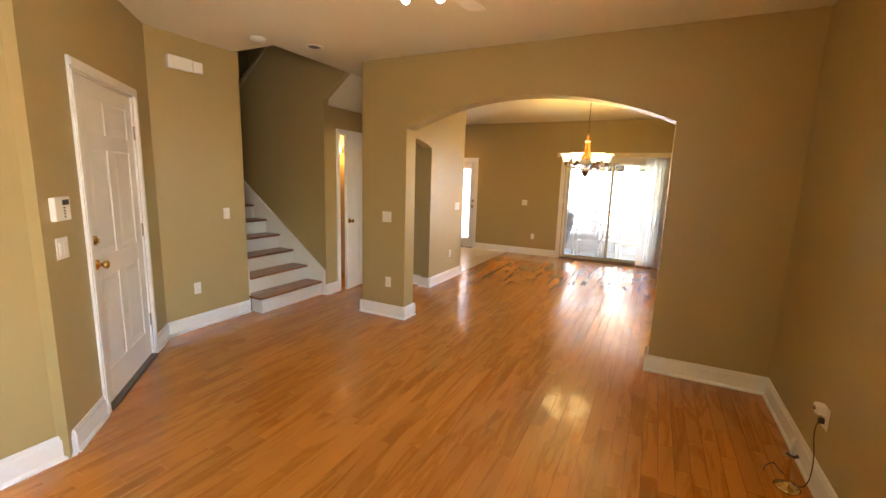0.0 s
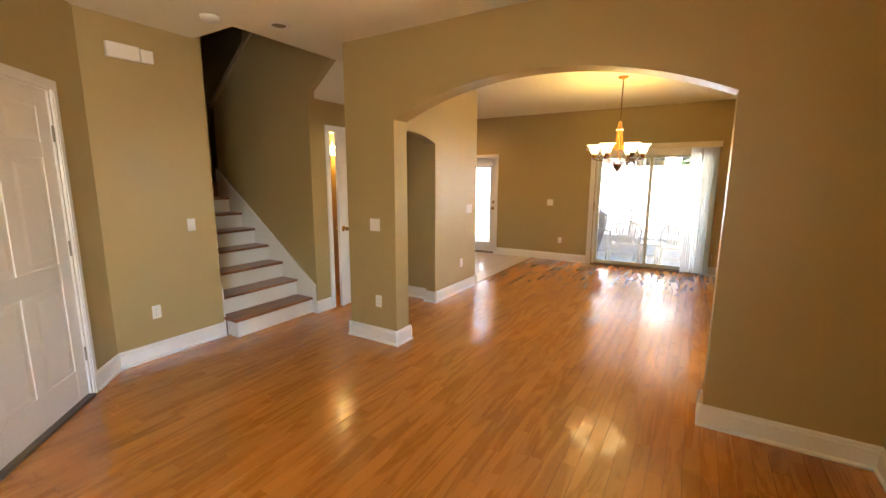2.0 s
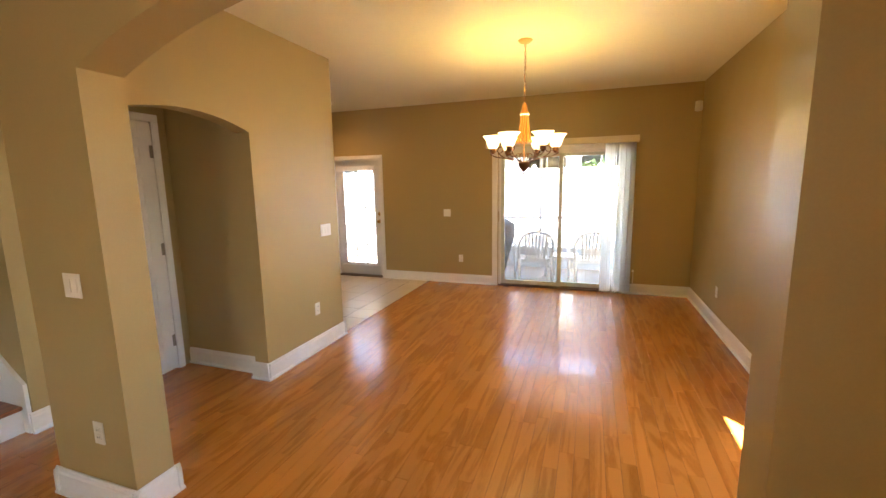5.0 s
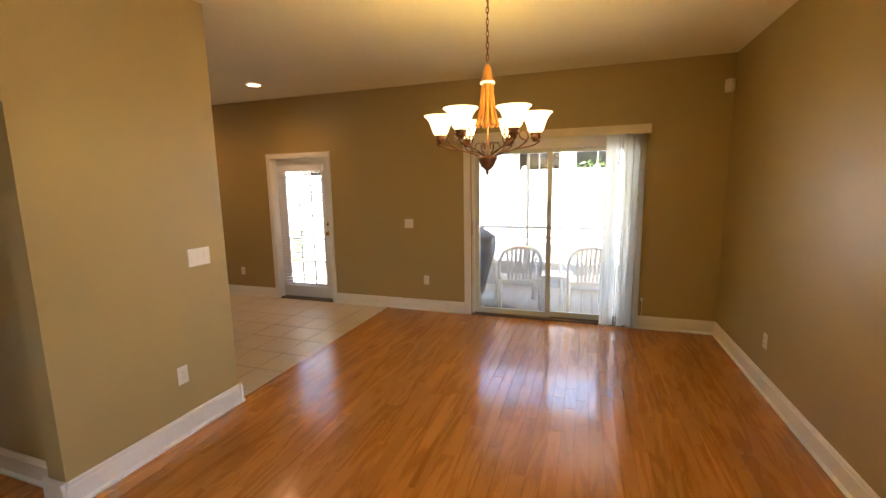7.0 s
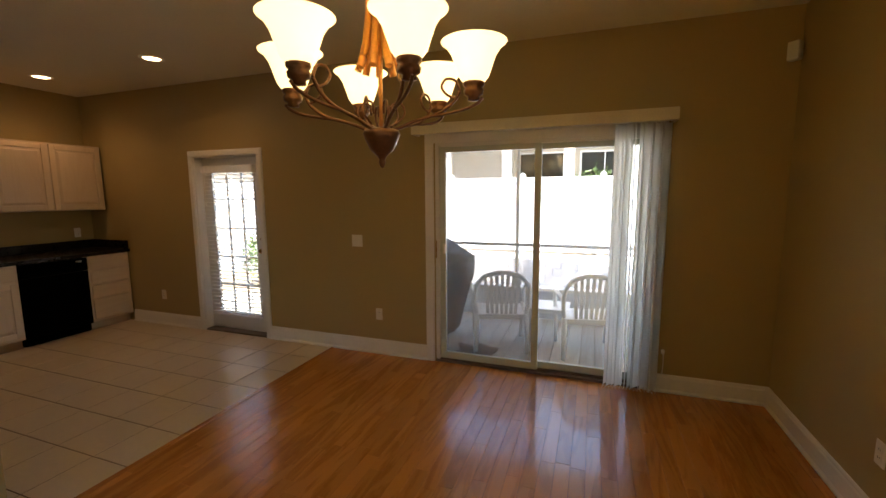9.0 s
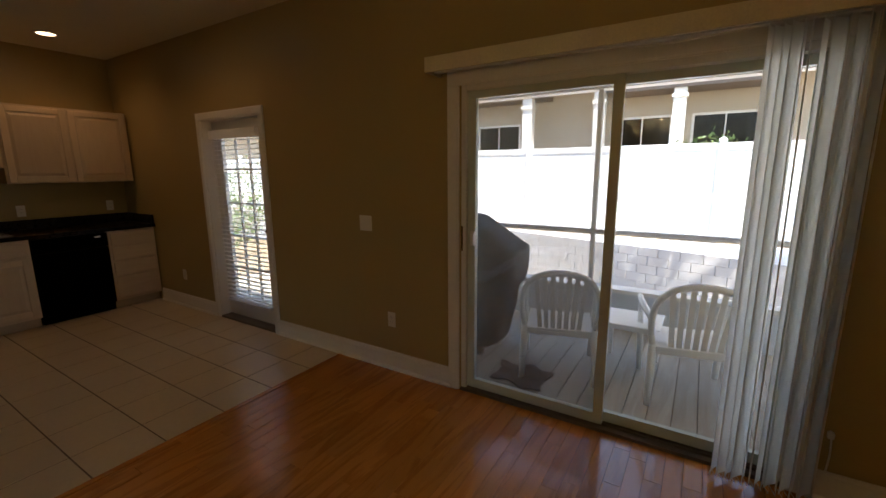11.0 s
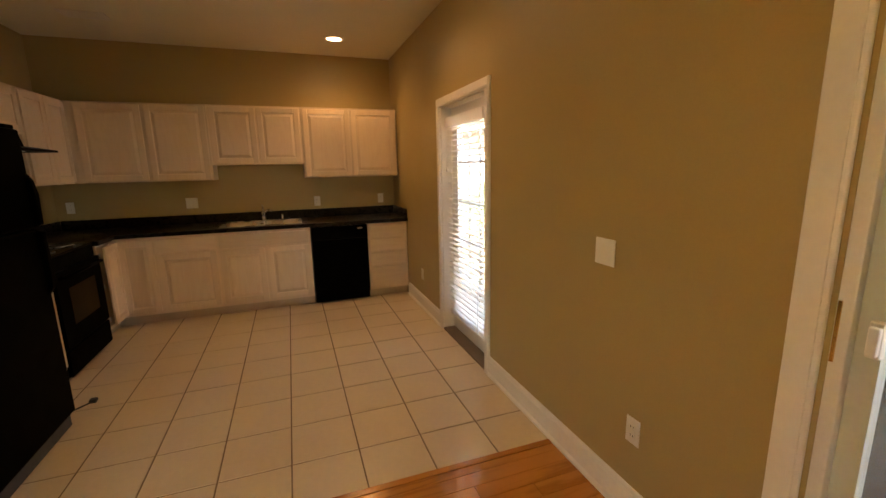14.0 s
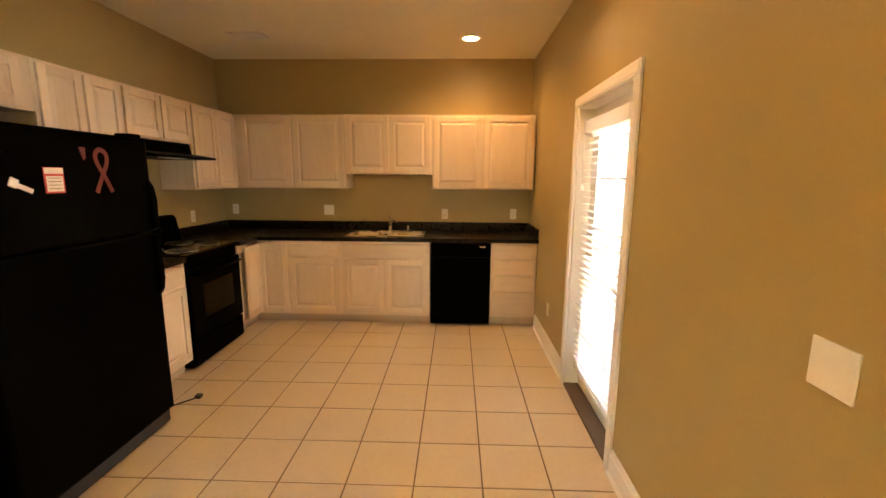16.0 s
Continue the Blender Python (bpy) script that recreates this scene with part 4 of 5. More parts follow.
for i in range(6):
    a = 60 * i + 12
    T = Matrix.Rotation(radians(a), 4, "Z")
    arm = bmesh.new()
    add_tube(arm, smooth_curve([(0.035, 0, -1.03), (0.10, 0, -1.005), (0.17, 0, -0.985), (0.215, 0, -0.955), (0.235, 0, -0.925)]), 0.005, 8)
    add_tube(arm, smooth_curve([(0.15, 0, -0.992), (0.20, 0, -0.985), (0.25, 0, -0.975), (0.285, 0, -0.96), (0.30, 0, -0.945)]), 0.0045, 8)
    add_tube(arm, smooth_curve([(0.235, 0, -0.925), (0.222, 0, -0.895), (0.195, 0, -0.89), (0.182, 0, -0.91), (0.196, 0, -0.932), (0.222, 0, -0.945)]), 0.004, 8)
    add_tube(arm, smooth_curve([(0.04, 0, -1.015), (0.07, 0, -0.985), (0.062, 0, -0.955), (0.035, 0, -0.955), (0.03, 0, -0.985)]), 0.0035, 8)
    arm_ob = part("arm", arm, M_BRONZE, cd, "scrolled bronze arm", m=T)
    c = (0.275, 0, -0.935)
    part("cup", add_lathe(bmesh.new(), [(0, -0.018), (0.018, -0.016), (0.016, -0.006), (0.027, 0.0), (0.029, 0.012), (0.023, 0.018), (0.030, 0.024), (0.031, 0.036), (0, 0.036)], c, 20), M_BRONZE, arm_ob, "ribbed bronze cup")
    sh = bmesh.new()
    add_lathe(sh, [(0.030, 0.032), (0.044, 0.05), (0.054, 0.08), (0.064, 0.108), (0.080, 0.132), (0.094, 0.142), (0.090, 0.142), (0.077, 0.129), (0.060, 0.108), (0.050, 0.08), (0.040, 0.053), (0.0, 0.040)], c, 28)
    so = part("shade", sh, M_SHADE, arm_ob, "lit frosted glass bell shade")
    so.visible_shadow = False
    w = cd.matrix_basis @ T @ Vector((0.275, 0, -0.89))
    lamp("chandelier_lamp", "POINT", pose(*w), 0.245, WARM, r=0.035)

# recessed lights and air vent
for x, y in ((-3.985, 7.635), (-5.60, 7.65)):
    t = thing("recessed_light", pose(x, y, H), "lit recessed ceiling light with white trim ring", "light", "recessed kitchen lights")
    part("trim_ring", add_lathe(bmesh.new(), [(0.070, -0.001), (0.098, -0.001), (0.098, -0.006), (0.074, -0.010), (0.070, -0.001)], seg=30), M_PLATE, t)
    part("bulb_face", add_lathe(bmesh.new(), [(0, -0.002), (0.071, -0.002), (0.071, -0.004), (0, -0.005)], seg=28), M_CAN, t, "glowing lamp face")
    lamp("recessed_lamp", "SPOT", pose(x, y, H - 0.03), 1.5, (1, 0.56, 0.26), cone=radians(150), r=0.06)
t = thing("ceiling_vent", pose(-5.50, 5.635, H), "white ceiling air vent in the kitchen", "vent")
part("vent_frame", boxes((-0.09, -0.075, -0.16, 0.16, -0.008, 0), (0.075, 0.09, -0.16, 0.16, -0.008, 0), (-0.075, 0.075, -0.16, -0.145, -0.008, 0), (-0.075, 0.075, 0.145, 0.16, -0.008, 0)), M_PLATE, t)
part("vent_back", boxes((-0.075, 0.075, -0.145, 0.145, -0.002, -0.0005)), M_TOE, t)
for i in range(7):
    part("louvre", boxes((-0.068 + i * 0.021, -0.056 + i * 0.021, -0.145, 0.145, -0.007, -0.0025)), M_PLATE, t)
# bathroom lamp
t = thing("bathroom_light", pose(-4.28, 4.70, 1.93), "lit globe wall light in the bathroom", "light")
part("globe", add_lathe(bmesh.new(), [(0, -0.07), (0.05, -0.05), (0.07, 0), (0.05, 0.05), (0, 0.07)], (0, -0.11, 0), 18), glow("bath_globe", (1, 0.75, 0.4), 0.5), t, "glowing round shade").visible_shadow = False
part("bracket", boxes((-0.03, 0.03, -0.05, 0, -0.03, 0.03), bevel=0.004), M_BRASS, t)
lamp("bathroom_lamp", "POINT", pose(-4.28, 4.56, 1.93), 0.6, WARM, r=0.06)

# ---- kitchen ----


def cabinet(name, m, w, z0, z1, d, faces, label, group, toe=False, gap=0.004):
    """Local x along the run, front at y = 0 towards -y. faces: (x0, x1, z0, z1, kind) with kind door or drawer."""
    t = thing(name, m, label, "cabinet", group)
    bz = z0 + (0.10 if toe else 0)
    part("carcass", boxes((0, w, 0, d, bz, z1)), M_CAB, t)
    if toe:
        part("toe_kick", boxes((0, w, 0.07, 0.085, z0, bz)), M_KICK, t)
    for x0, x1, a, b, kind in faces:
        bm = bmesh.new()
        face_frame(bm, x0, x1, a, b, -0.001, 0.010, 0.011, 0.052 if kind == "door" else 0.03, drawer=kind == "drawer")
        leaf = part(kind, bm, M_CAB if kind == "door" else M_CABX, t)
        if kind == "door":
            part("panel", raised_panel(x0, x1, a, b, -0.001, 0.010, 0.011, 0.052), M_CAB, leaf)
    return t


def m_sink(y):      # run along world +y, facing +x
    return pose(-5.66, y, 0, 0, 0, 90)


def m_upper(y):
    return pose(-5.97, y, 0, 0, 0, 90)


def m_stove(x):     # run along world -x, facing +y
    return pose(x, 5.50, 0, 0, 0, 180)


def m_upstove(x):
    return pose(x, 5.19, 0, 0, 0, 180)


BG, UG = "kitchen base cabinets", "kitchen wall cabinets"
D, DU = 0.60, 0.305
cabinet("base_cabinet", m_sink(5.83), 0.54, 0, 0.875, D, [(0.017, 0.524, 0.715, 0.845, "drawer"), (0.017, 0.524, 0.135, 0.69, "door")], "pickled oak base cabinet with one drawer over one door", BG, True)
cabinet("base_cabinet", m_sink(6.37), 0.905, 0, 0.875, D, [(0.02, 0.885, 0.715, 0.845, "drawer"), (0.02, 0.44, 0.135, 0.69, "door"), (0.465, 0.885, 0.135, 0.69, "door")], "pickled oak sink cabinet with two doors", BG, True)
cabinet("base_cabinet", m_sink(7.895), 0.455, 0, 0.875, D, [(0.02, 0.425, 0.715, 0.845, "drawer"), (0.02, 0.425, 0.555, 0.69, "drawer"), (0.02, 0.425, 0.395, 0.53, "drawer"), (0.02, 0.425, 0.135, 0.37, "drawer")], "pickled oak cabinet with four drawers under the counter", BG, True)
# corner cabinet with a folding door left a little open
cc = thing("corner_cabinet", pose(-5.66, 5.50, 0), "pickled oak corner base cabinet with its folding door slightly open", "cabinet", BG)
part("carcass", boxes((-0.60, -0.001, -0.60, 0.33, 0.10, 0.875), (0.0, 0.300, -0.60, -0.03, 0.10, 0.875), (0.300, 0.342, -0.60, -0.16, 0.10, 0.875), (0.342, 0.365, -0.60, 0.0, 0.10, 0.875), (0.0, 0.342, -0.03, 0.0, 0.10, 0.13), (0.0, 0.342, -0.03, 0.0, 0.85, 0.875)), M_CAB, cc)
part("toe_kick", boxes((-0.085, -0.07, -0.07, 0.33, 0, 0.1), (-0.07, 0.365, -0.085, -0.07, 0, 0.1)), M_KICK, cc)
bm = bmesh.new()
face_frame(bm, 0.012, 0.30, 0.135, 0.845, -0.001, 0.010, 0.011, 0.05)
leaf = part("door", bm, M_CAB, cc, m=pose(0.02, 0.03, 0, 0, 0, 90))
part("panel", raised_panel(0.012, 0.30, 0.135, 0.845, -0.001, 0.010, 0.011, 0.05), M_CAB, leaf)
bm = bmesh.new()
face_frame(bm, 0.012, 0.30, 0.135, 0.845, -0.001, 0.010, 0.011, 0.05)
leaf = part("door", bm, M_CAB, cc, m=pose(0.318, 0.022, 0, 0, 0, 178.5))
part("panel", raised_panel(0.012, 0.30, 0.135, 0.845, -0.001, 0.010, 0.011, 0.05), M_CAB, leaf)
for z in (0.2, 0.5, 0.78):
    part("hinge", boxes((0.322, 0.343, -0.012, 0.012, z - 0.018, z + 0.018), bevel=0.002), M_STEEL, cc, "bright metal hinge")
cabinet("base_cabinet", m_stove(-3.93), 0.585, 0, 0.875, D, [(0.21, 0.56, 0.715, 0.845, "drawer"), (0.21, 0.56, 0.135, 0.69, "door")], "pickled oak base cabinet between refrigerator and stove", BG, True)

cabinet("wall_cabinet", m_upper(5.192), 1.178, 1.39, 2.15, DU, [(0.087, 0.607, 1.405, 2.13, "door"), (0.637, 1.161, 1.405, 2.13, "door")], "tall pickled oak wall cabinet with two doors", UG)
cabinet("wall_cabinet", m_upper(6.371), 0.907, 1.545, 2.15, DU, [(0.018, 0.450, 1.56, 2.13, "door"), (0.468, 0.889, 1.56, 2.13, "door")], "short pickled oak wall cabinet over the sink", UG)
cabinet("wall_cabinet", m_upper(7.279), 1.065, 1.39, 2.15, DU, [(0.02, 0.52, 1.405, 2.13, "door"), (0.54, 1.045, 1.405, 2.13, "door")], "tall pickled oak wall cabinet over the dishwasher", UG)
cabinet("wall_cabinet", m_upstove(-5.235), 0.732, 1.39, 2.15, DU, [(0.02, 0.365, 1.405, 2.13, "door"), (0.38, 0.715, 1.405, 2.13, "door")], "tall pickled oak corner wall cabinet", UG)
cabinet("wall_cabinet", m_upstove(-4.48), 0.753, 1.79, 2.15, DU, [(0.012, 0.375, 1.805, 2.13, "door"), (0.39, 0.742, 1.805, 2.13, "door")], "short pickled oak wall cabinet over the range hood", UG)
cabinet("wall_cabinet", m_upstove(-3.865), 0.613, 1.39, 2.15, DU, [(0.02, 0.300, 1.405, 2.13, "door"), (0.32, 0.60, 1.405, 2.13, "door")], "tall pickled oak wall cabinet beside the refrigerator", UG)
cabinet("wall_cabinet", m_upstove(-2.86), 1.0, 1.86, 2.15, DU, [(0.03, 0.48, 1.875, 2.13, "door"), (0.52, 0.93, 1.875, 2.13, "door")], "short pickled oak wall cabinet over the refrigerator", UG)

ct = thing("countertop", pose(0, 0, 0.875), "dark brown laminate countertop with a low backsplash", "countertop")
SKY0, SKY1, SKX0, SKX1 = 6.40, 7.19, -6.19, -5.74
part("worktop", boxes((KX + 0.001, -5.63, 4.872, SKY0, 0, 0.038), (KX + 0.001, -5.63, SKY1, BY - 0.001, 0, 0.038), (KX + 0.001, SKX0, SKY0, SKY1, 0, 0.038), (SKX1, -5.63, SKY0, SKY1, 0, 0.038), (-5.63, -5.285, 4.872, 5.53, 0, 0.038)), M_COUNTER, ct)
part("worktop_end", boxes((-4.515, -3.90, 4.872, 5.53, 0, 0.038), bevel=0.003), M_COUNTER, ct)
for q in ((KX + 0.001, KX + 0.021, 4.892, BY - 0.021), (KX + 0.021, -5.285, 4.872, 4.892), (KX + 0.001, -5.65, BY - 0.021, BY - 0.001), (-4.515, -3.90, 4.872, 4.892)):
    part("backsplash", boxes((*q, 0.038, 0.138), bevel=0.002), M_COUNTER, ct)

# sink and tap
sk = thing("sink", pose(0, 0, 0.913), "stainless steel double sink set in the dark counter", "sink")
bm = boxes((SKX0 - 0.012, SKX1 + 0.012, SKY0 - 0.012, SKY0 + 0.02, 0, 0.004), (SKX0 - 0.012, SKX1 + 0.012, SKY1 - 0.02, SKY1 + 0.012, 0, 0.004), (SKX0 - 0.012, SKX0 + 0.05, SKY0 + 0.02, SKY1 - 0.02, 0, 0.004), (SKX1 - 0.02, SKX1 + 0.012, SKY0 + 0.02, SKY1 - 0.02, 0, 0.004), (SKX0 + 0.05, SKX1 - 0.02, 6.78, 6.81, 0, 0.004))
part("rim", bm, M_STEEL, sk)
for y0, y1 in ((SKY0 + 0.02, 6.78), (6.81, SKY1 - 0.02)):
    bm = bmesh.new()
    x0, x1 = SKX0 + 0.05, SKX1 - 0.02
    add_box(bm, x0, x1, y0, y1, -0.16, 0.002)
    bmesh.ops.delete(bm, geom=[f for f in bm.faces if f.calc_center_median().z > 0], context="FACES")
    bmesh.ops.bevel(bm, geom=[e_ for e_ in bm.edges if not e_.is_boundary], offset=0.03, segments=3, affect="EDGES")
    for f in bm.faces:
        f.normal_flip()
    b_ = part("basin", bm, M_STEEL, sk)
    part("drain", add_lathe(bmesh.new(), [(0, 0.003), (0.04, 0.003), (0.042, 0.0), (0, 0)], ((x0 + x1) / 2, (y0 + y1) / 2, -0.158), 20), M_CHROME, b_)
tp = thing("faucet", pose(-6.165, 6.80, 0.917), "chrome kitchen faucet with a single lever", "faucet")
part("base_plate", boxes((-0.025, 0.025, -0.12, 0.12, 0, 0.008), bevel=0.003), M_CHROME, tp)
part("body", add_lathe(bmesh.new(), [(0.026, 0.008), (0.022, 0.05), (0.024, 0.08), (0.018, 0.10), (0, 0.105)], seg=20), M_CHROME, tp)
part("spout", add_tube(bmesh.new(), smooth_curve([(0.01, 0.0, 0.06), (0.06, 0.02, 0.10), (0.12, 0.06, 0.135), (0.17, 0.09, 0.13), (0.18, 0.095, 0.115)]), 0.010, 10), M_CHROME, tp)
part("lever", add_tube(bmesh.new(), [(0, 0, 0.10), (-0.01, 0.0, 0.15), (-0.005, -0.01, 0.185)], [0.009, 0.007, 0.009], 8), M_CHROME, tp)
part("sprayer", add_lathe(bmesh.new(), [(0.014, 0.008), (0.012, 0.03), (0.016, 0.05), (0.012, 0.06), (0, 0.062)], (0, 0.2, 0), 14), M_CHROME, tp)

# dishwasher
dw = thing("dishwasher", pose(-5.66, 7.285, 0, 0, 0, 90), "black built-in dishwasher between pickled oak cabinets", "dishwasher")
part("door", boxes((0.002, 0.603, -0.022, 0, 0.10, 0.72), bevel=0.004), M_BLACK, dw)
part("control_panel", boxes((0.002, 0.603, -0.026, 0, 0.725, 0.868), bevel=0.005), M_BLACK, dw)
part("badge", boxes((0.49, 0.545, -0.0275, -0.026, 0.825, 0.84)), M_STEEL, dw, "small silver badge")
part("toe_panel", boxes((0.002, 0.603, 0.03, 0.045, 0.01, 0.10)), M_BLACK, dw)
part("tub", boxes((0.004, 0.60, 0.046, 0.57, 0.01, 0.87)), M_BLACK, dw)

# stove
st = thing("stove", pose(-4.525, 5.49, 0, 0, 0, 180), "black freestanding electric range", "stove")
part("body", boxes((0, 0.755, 0.0, 0.61, 0.02, 0.905), bevel=0.003), M_BLACK, st)
part("cooktop", boxes((-0.002, 0.757, -0.02, 0.60, 0.905, 0.922), bevel=0.004), M_BGLASS, st)
part("oven_door", boxes((0.01, 0.745, -0.035, -0.002, 0.235, 0.80), bevel=0.006), M_BLACK, st)
part("oven_window", boxes((0.16, 0.60, -0.0375, -0.034, 0.38, 0.66)), M_BGLASS, st, "dark oven window")
part("drawer", boxes((0.01, 0.745, -0.03, -0.002, 0.03, 0.22), bevel=0.006), M_BLACK, st)
part("handle", add_tube(bmesh.new(), [(0.05, -0.036, 0.76), (0.06, -0.07, 0.76), (0.695, -0.07, 0.76), (0.705, -0.036, 0.76)], 0.011, 10), M_BLACK, st)
bm = bmesh.new()
add_prism(bm, [(0.50, 0.923), (0.61, 0.923), (0.61, 1.16), (0.56, 1.16), (0.535, 1.13)], "x", 0.0, 0.755)
part("backguard", bm, M_BLACK, st, "raised black control panel")
for i, (x, y, r) in enumerate(((0.2, 0.14, 0.10), (0.56, 0.14, 0.08), (0.2, 0.40, 0.08), (0.56, 0.40, 0.10))):
    bm = bmesh.new()
    for q in range(4):
        rr = r * (0.35 + 0.2 * q)
        add_tube(bm, [(x + rr * math.cos(2 * math.pi * j / 24), y + rr * math.sin(2 * math.pi * j / 24), 0.932) for j in range(24)], 0.005, 6, True)
    part("burner_coil", bm, M_DARK, st)
    part("drip_pan", add_lathe(bmesh.new(), [(0, 0.9225), (r + 0.005, 0.9235), (r + 0.015, 0.927), (r + 0.018, 0.9225)], (x, y, 0), 24), M_STEEL, st)
for i in range(5):
    part("knob", add_lathe(bmesh.new(), [(0.02, 0), (0.018, 0.022), (0, 0.023)], (0.09 + 0.14 * i, 0.54, 1.04), 14, Matrix.Rotation(radians(80), 4, "X")), M_BLACK, st)

# range hood
hd = thing("range_hood", pose(-4.53, 5.19, 0, 0, 0, 180), "black under-cabinet range hood", "range hood")
bm = bmesh.new()
add_prism(bm, [(-0.19, 1.652), (0.31, 1.652), (0.31, 1.788), (0.02, 1.788), (0.0, 1.70), (-0.19, 1.668)], "x", 0.0, 0.745)
part("hood_body", bm, M_BLACK, hd)
part("light_lens", boxes((0.18, 0.42, -0.13, -0.06, 1.646, 1.652)), M_PLATE, hd, "pale light lens")

# refrigerator
rf = thing("refrigerator", pose(-2.955, 5.80, 0, 0, 0, 180), "black top-freezer refrigerator with magnets on its door", "refrigerator")
part("cabinet_body", boxes((0, 0.91, 0.075, 0.86, 0.03, 1.715), bevel=0.006), M_BLACK, rf)
part("freezer_door", boxes((0.0, 0.91, 0.0, 0.07, 1.20, 1.715), bevel=0.012), M_BLACK, rf)
part("fridge_door", boxes((0.0, 0.91, 0.0, 0.07, 0.10, 1.19), bevel=0.012), M_BLACK, rf)
part("grille", boxes((0.01, 0.90, 0.03, 0.07, 0.012, 0.095)), M_DARK, rf)
part("top_hinge", boxes((0.80, 0.88, 0.005, 0.09, 1.715, 1.735), bevel=0.004), M_BLACK, rf)
for nm, rows in (("freezer_handle", [(0.0, 1.205), (-0.030, 1.215), (-0.032, 1.38), (-0.024, 1.45), (0.0, 1.49)]), ("fridge_handle", [(0.0, 1.185), (-0.030, 1.175), (-0.032, 0.92), (-0.026, 0.86), (0.0, 0.82)])):
    bm = bmesh.new()
    add_prism(bm, rows, "x", 0.868, 0.905)
    bmesh.ops.bevel(bm, geom=bm.edges[:], offset=0.006, segments=2, affect="EDGES", profile=0.5)
    part(nm, bm, M_BLACK, rf, "black moulded edge handle")


def on_fridge(x, z):
    return pose(-2.955, 5.80, 0, 0, 0, 180) @ pose(-x - 2.955, 0, z)


t = thing("ribbon_magnet", on_fridge(-3.545, 1.53), "pink ribbon-shaped magnet on the refrigerator door", "magnet")
bm = bmesh.new()
loop = smooth_curve([(-0.045, -0.003, -0.10), (-0.01, -0.004, -0.03), (0.028, -0.004, 0.04), (0.030, -0.003, 0.085), (0.0, -0.003, 0.105), (-0.030, -0.003, 0.085), (-0.028, -0.005, 0.04), (0.01, -0.006, -0.03), (0.045, -0.005, -0.10)])
for a, b in zip(loop, loop[1:]):
    d = (b - a).normalized()
    s = Vector((-d.z, 0, d.x)) * 0.011
    vs = [bm.verts.new(v) for v in (a - s, a + s, b + s, b - s)]
    ws = [bm.verts.new(v.co + Vector((0, 0.0025, 0))) for v in vs]
    bm.faces.new(vs)
    bm.faces.new(ws[::-1])
    for i in range(4):
        bm.faces.new((vs[i], vs[(i + 1) % 4], ws[(i + 1) % 4], ws[i]))
part("ribbon", bm, M_PINK, t)
t = thing("note_magnet", on_fridge(-3.29, 1.49), "small cream note with a red border on the refrigerator door", "note")
part("card", boxes((-0.045, 0.045, -0.003, 0, -0.055, 0.055)), M_RED, t)
part("paper", boxes((-0.038, 0.038, -0.0042, -0.003, -0.048, 0.018), (-0.043, 0.043, -0.0042, -0.003, 0.028, 0.053)), M_PAPER, t)
for i in range(4):
    part("text_line", boxes((-0.03, 0.03, -0.0048, -0.0042, 0.008 - i * 0.015, 0.011 - i * 0.015)), M_TOE, t)
t = thing("white_magnet", on_fridge(-3.145, 1.465) @ pose(0, 0, 0, 0, 25, 0), "white brush-shaped magnet on the refrigerator door", "magnet")
bm = boxes((-0.05, -0.015, -0.006, 0, -0.016, 0.022), bevel=0.004)
add_box(bm, -0.018, 0.05, -0.005, 0, -0.01, 0.01, bevel=0.003)
part("magnet_body", bm, M_PLATE, t)
t = thing("cone_magnet", on_fridge(-3.445, 1.61), "small pink shuttlecock-shaped magnet on the refrigerator door", "magnet")
bm = bmesh.new()
add_prism(bm, [(-0.018, 0.03), (0.016, 0.03), (0.012, -0.02), (0.0, -0.03)], "y", -0.004, 0)
part("magnet_body", bm, M_PINK, t)
t = thing("black_cord", pose(-4.03, 5.68, 0.0), "black plug and cord lying on the tiles beside the refrigerator", "cord")
part("cable", add_tube(bmesh.new(), smooth_curve([(0.12, -0.12, 0.006), (0.05, -0.03, 0.006), (0, 0.0, 0.006), (-0.05, 0.05, 0.008), (-0.09, 0.09, 0.010)]), 0.005, 8), M_DARK, t)
part("plug", boxes((-0.125, -0.085, 0.075, 0.115, 0.0, 0.026), bevel=0.006), M_DARK, t)

plate("power_outlet", pose(KX, 8.184, 1.11, 0, 0, 90), "white outlet above the drawers end of the counter")
plate("power_outlet", pose(KX, 7.408, 1.105, 0, 0, 90), "white outlet above the counter behind the sink")
plate("light_switch", pose(KX, 6.078, 1.14, 0, 0, 90), "white double switch above the counter", 2)
plate("power_outlet", pose(KX, 4.99, 1.14, 0, 0, 90), "white outlet in the kitchen corner")
plate("power_outlet", pose(-5.66, KY, 1.11, 0, 0, 180), "white outlet above the counter beside the stove")

# ---- outside ----
structure("ground", boxes((-300, 300, -200, 400, -1.30, -1.15)), M_GROUND, "leaf-strewn ground")
PY = 10.35        # porch screen wall
deck = structure("deck", boxes((-6.2, 2.4, 8.5, PY + 0.1, -0.42, -0.125)), M_SUB, "weathered timber porch deck")
structure("porch_ceiling", boxes((-3.15, 2.5, 8.5, PY + 0.35, 2.45, 2.55)), M_KWALL, "pale painted porch ceiling")
structure("porch_beam", boxes((-3.15, 2.4, PY - 0.05, PY + 0.09, 2.23, 2.45)), M_TRIM, "white porch beam")
structure("porch_knee_wall", boxes((-3.15, 2.4, PY, PY + 0.06, -0.125, 0.29)), M_KWALL, "low pale grey knee wall")
structure("porch_sill", boxes((-3.15, 2.4, PY - 0.06, PY + 0.10, 0.29, 0.33), bevel=0.004), M_TRIM, "white sill cap on the knee wall")
sf = thing("porch_screen", pose(0, PY, 0), "white framed porch screen wall", "screen")
